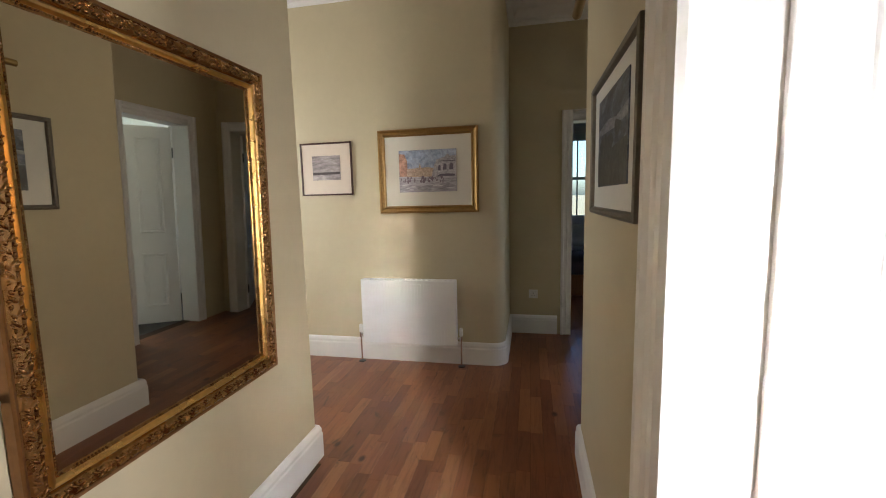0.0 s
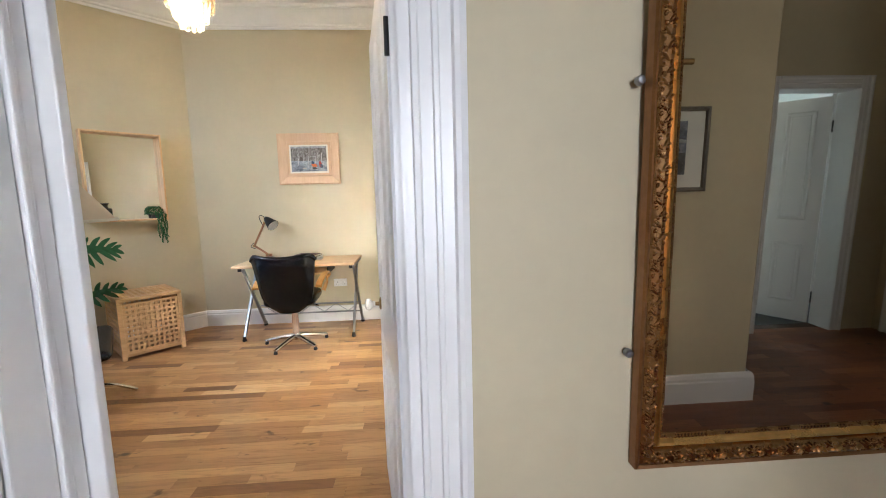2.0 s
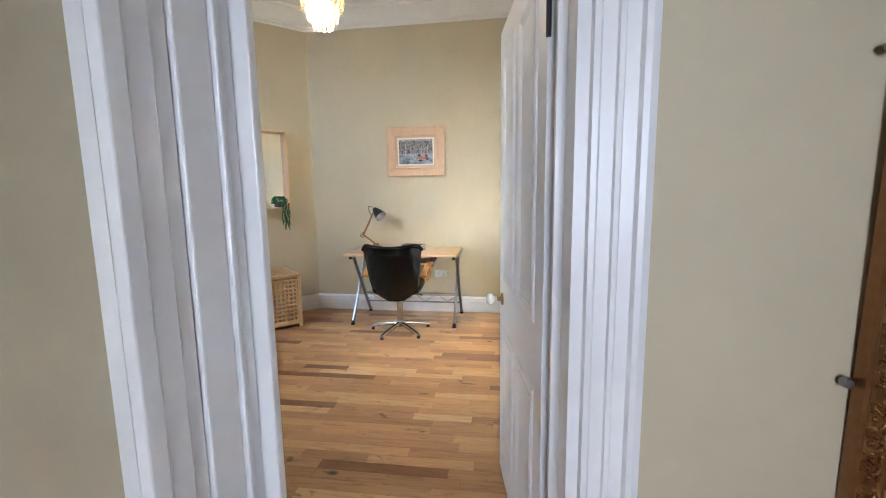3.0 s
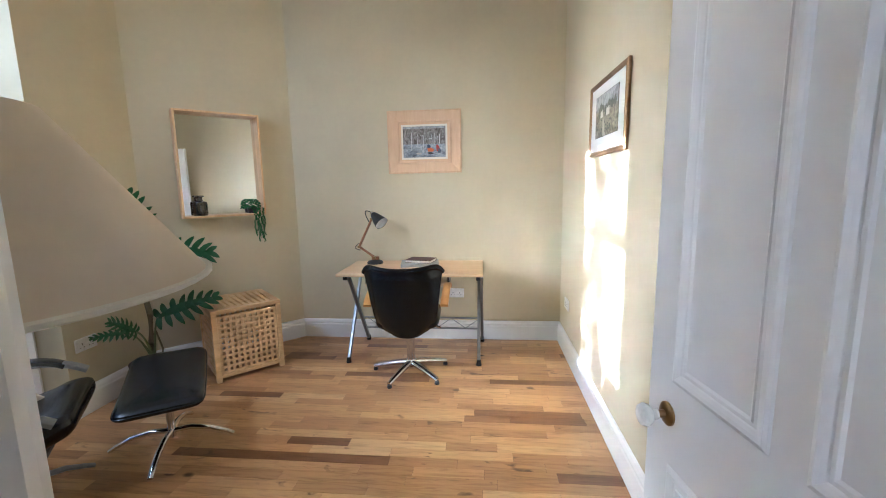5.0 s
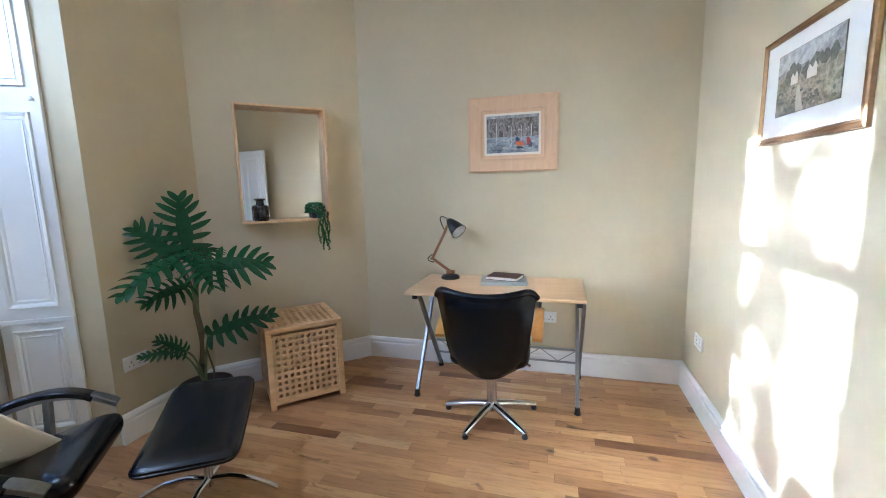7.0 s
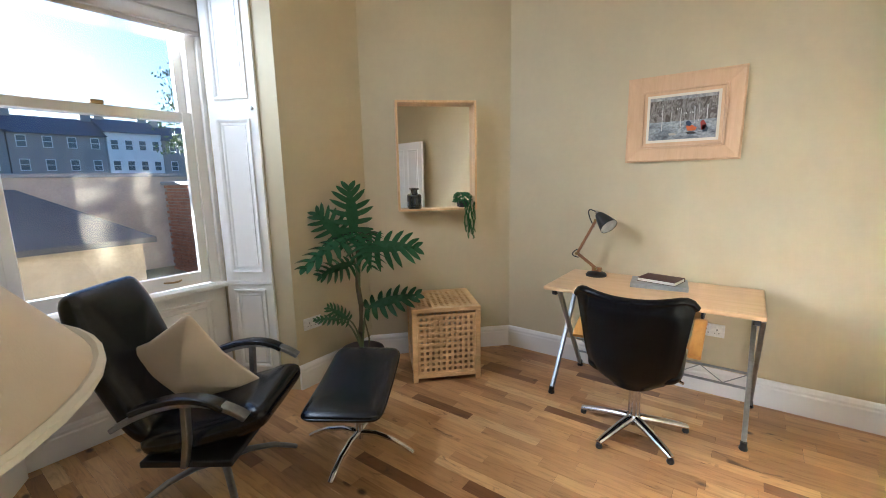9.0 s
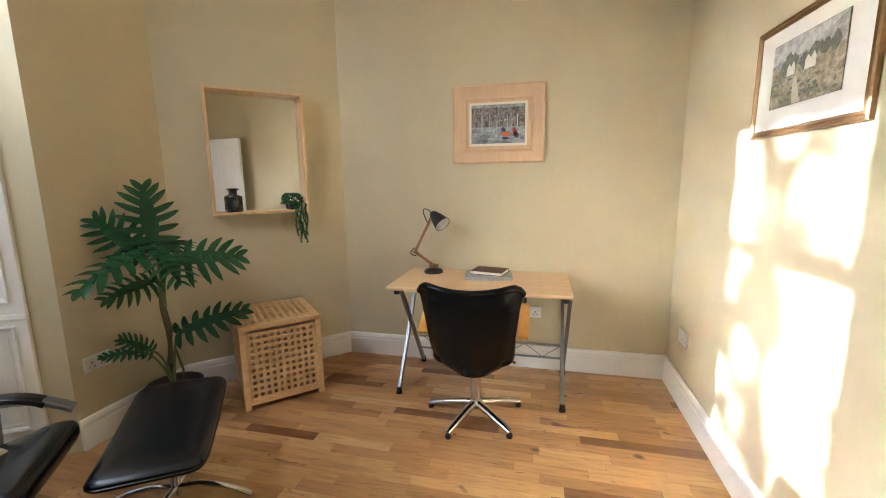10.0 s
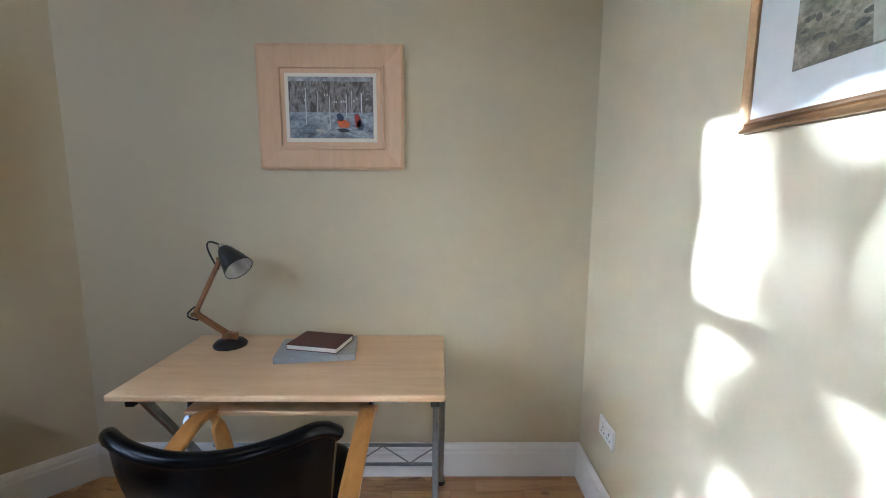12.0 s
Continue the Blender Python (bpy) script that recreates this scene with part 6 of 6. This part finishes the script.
def terrace_house(x, y, w, eaves, ridge, material, label, n):
    h = thing("house", pose(x, y, GL), label, "house", "houses beyond the garden", "structure")
    d = 8.0
    part("wall", B(-w / 2, w / 2, -d, 0, 0, eaves), material, h)
    bm = bmesh.new()
    vs = [bm.verts.new(p) for p in ((-w / 2 - 0.2, 0.3, eaves), (w / 2 + 0.2, 0.3, eaves), (w / 2 + 0.2, -d - 0.3, eaves), (-w / 2 - 0.2, -d - 0.3, eaves), (-w / 2 - 0.2, -d / 2, ridge), (w / 2 + 0.2, -d / 2, ridge))]
    for q in ((0, 1, 5, 4), (2, 3, 4, 5), (1, 2, 5), (3, 0, 4), (3, 2, 1, 0)):
        bm.faces.new([vs[i] for i in q])
    rf = part("roof", bm, SLATE, h)
    for s in (-1, 1):
        part("chimney", B(s * (w / 2 - 0.6) - 0.5, s * (w / 2 - 0.6) + 0.5, -d / 2 - 0.4, -d / 2 + 0.4, ridge - 0.6, ridge + 0.6, 0.03), STONE, rf)
    for fl_z in (1.1, 3.6, 6.0):
        for i in range(n):
            cx = -w / 2 + w * (i + 0.5) / n
            wd = part("window", B(cx - 0.40, cx + 0.40, -0.05, 0.05, fl_z, fl_z + 1.2), plain("white_window_frame", (0.75, 0.75, 0.75), 0.4), h)
            part("pane", B(cx - 0.33, cx + 0.33, 0.05, 0.06, fl_z + 0.07, fl_z + 0.57), plain("dark_pane", (0.05, 0.07, 0.09), 0.08), wd)
            part("pane", B(cx - 0.33, cx + 0.33, 0.05, 0.06, fl_z + 0.63, fl_z + 1.13), plain("dark_pane", (0.05, 0.07, 0.09), 0.08), wd)
    return h


terrace_house(-21.3, -60, 5.6, 8.0, 9.9, ROUGHCAST, "white rendered townhouse with small sash windows", 4)
terrace_house(-14.4, -60, 8.0, 7.4, 9.6, STONE, "grey stone townhouse with a slate roof", 4)
terrace_house(-5.9, -60, 8.8, 7.6, 9.9, STONE, "grey stone townhouse with a slate roof", 4)
terrace_house(-28.6, -60, 8.8, 7.3, 9.5, STONE, "grey stone townhouse with a slate roof", 4)
terrace_house(3.2, -60, 9.0, 7.4, 9.6, STONE, "grey stone townhouse with a slate roof", 4)


def tree(x, y, h, spread, leaves, seed, label, low=0.3, leaf=0.075):
    r = random.Random(seed)
    t = thing("tree", pose(x, y, GL), label, "tree")
    part("trunk", sweep(bmesh.new(), [(0, 0, 0), (0.05, 0.03, h * 0.3), (-0.04, 0.05, h * 0.6), (0, 0, h * 0.92)], [0.14, 0.11, 0.07, 0.02], 10), STEM, t, "", True)
    bm, lm = bmesh.new(), bmesh.new()
    for i in range(16):
        a, z = r.uniform(0, 6.283), h * r.uniform(low, 0.9)
        ln = spread * r.uniform(0.6, 1.0) * (1.15 - z / h * 0.7)
        p0, p2 = Vector((0, 0, z)), Vector((ln * math.cos(a), ln * math.sin(a), z + ln * r.uniform(0.0, 0.5)))
        p1 = (p0 + p2) / 2 + Vector((0, 0, 0.15 * ln))
        pts = arc(p0, p1, p2, 6)
        sweep(bm, pts, [0.045, 0.04, 0.034, 0.028, 0.02, 0.014, 0.007], 6)
        for k in range(leaves):
            c = pts[r.randint(2, 6)] + Vector((r.gauss(0, 0.16), r.gauss(0, 0.16), r.gauss(0, 0.12))) * spread * 0.6
            m = Matrix.Translation(c) @ pose(0, 0, 0, r.uniform(0, 360), r.uniform(0, 360), r.uniform(0, 360))
            s = leaf * r.uniform(0.7, 1.3)
            q = [lm.verts.new(m @ Vector(v)) for v in ((-s, 0, 0), (0, -s * 0.45, 0.01), (s, 0, 0), (0, s * 0.45, 0.01))]
            lm.faces.new(q)
    part("limbs", bm, STEM, t, "", True)
    tagged(part("crown", lm, plain("garden_foliage", (0.05, 0.09, 0.03), 0.6, 0, 0.2), t), "", "", "", "stuff")
    return t


tree(-9.2, -17.0, 6.6, 2.0, 110, 3, "garden conifer with drooping green branches", 0.35)
tree(TREE_X, TREE_Y, 5.4, 1.7, 9, 8, "broad-leaved garden tree behind the wall", 0.55, 0.17)

# ---- oak strip floors, last ----
bm = B(-4.75, -1.0, -2.90, 1.0, -0.05, -0.0015)
box(bm, -1.0, 1.60, -0.15, 5.0, -0.05, -0.0015)
box(bm, -2.68, -1.0, 2.55, 4.05, -0.05, -0.0015)
floor = structure("floor", bm, SUBFLOOR, "oak strip floor, brown and knotty")
structure("floor_porch", B(0.552, 3.4, -1.15, 1.62, -0.0014, 0.0), plain("porch_mat", (0.14, 0.11, 0.08), 0.9, 0, 0.5), "brown porch floor")
structure("floor_bedroom", B(-0.6, 2.2, 5.0, 8.6, -0.05, 0.0), wood("bedroom_boards", (0.30, 0.13, 0.06), (0.20, 0.08, 0.035), (1, 0.1, 1), 12), "red-brown bedroom boards")
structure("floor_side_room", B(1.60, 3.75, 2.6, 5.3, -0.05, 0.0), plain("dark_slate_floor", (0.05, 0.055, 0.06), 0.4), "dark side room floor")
PITCH = 0.0715
LENGTHS = (0.28, 0.36, 0.45, 0.55, 0.66)
rng = random.Random(21)
plank_mesh = {}
for ln in LENGTHS:
    b2 = B(0.0005, PITCH - 0.0005, 0.0005, ln - 0.0005, -0.0012, 0.0)
    bmesh.ops.recalc_face_normals(b2, faces=b2.faces)
    me = bpy.data.meshes.new("oak_plank")
    b2.to_mesh(me)
    b2.free()
    me.materials.append(OAK_PART)
    plank_mesh[ln] = me
zones = {"study": ([], []), "hall": ([], [])}
count = 0
x = -4.72
while x < 1.50:
    y = -2.95 + rng.uniform(-0.5, 0.0)
    while y < 5.0:
        ln = rng.choice(LENGTHS)
        y0, y1 = max(y, -2.89), min(y + ln, 4.99)
        if x < -1.0:
            if y0 < 0.98:
                y1 = min(y1, 1.0)
            else:
                y0, y1 = max(y0, 2.55), min(y1, 4.05)
            if (y1 > 1.01 and x < -2.68) or y1 <= y0 or x + y1 < -6.36:
                y += ln
                continue
        else:
            y0 = max(y0, -0.12)
        near = -4.70 < x < -2.45 and -1.75 < y and y + ln < 1.05
        if near and count < 300:
            o = new("oak_plank", plank_mesh[ln])
            o.location = (x, y, 0)
            o.parent = floor
            count += 1
        elif y1 - y0 > 0.02 and not (x > 0.53 and y1 < 2.6):
            verts, faces = zones["hall" if x > -1.02 or y0 > 2.0 else "study"]
            k = len(verts)
            a, b, c, d = x + 0.0005, x + PITCH - 0.0005, y0 + 0.0005, y1 - 0.0005
            verts += [(a, c, -0.0012), (b, c, -0.0012), (b, d, -0.0012), (a, d, -0.0012), (a, c, 0), (b, c, 0), (b, d, 0), (a, d, 0)]
            faces += [tuple(k + i for i in q) for q in ((4, 5, 6, 7), (0, 1, 5, 4), (1, 2, 6, 5), (2, 3, 7, 6), (3, 0, 4, 7))]
        y += ln
    x += PITCH
for zone, material, label in (("study", OAK_REST, "golden oak floor strips with dark knots"), ("hall", OAK_HALL, "russet brown oak floor strips")):
    me = bpy.data.meshes.new("oak_planks")
    me.from_pydata(*[zones[zone][0], [], zones[zone][1]])
    me.materials.append(material)
    rest = new("oak_planks", me)
    rest.parent = floor
    tagged(rest, label, "", "", "stuff")
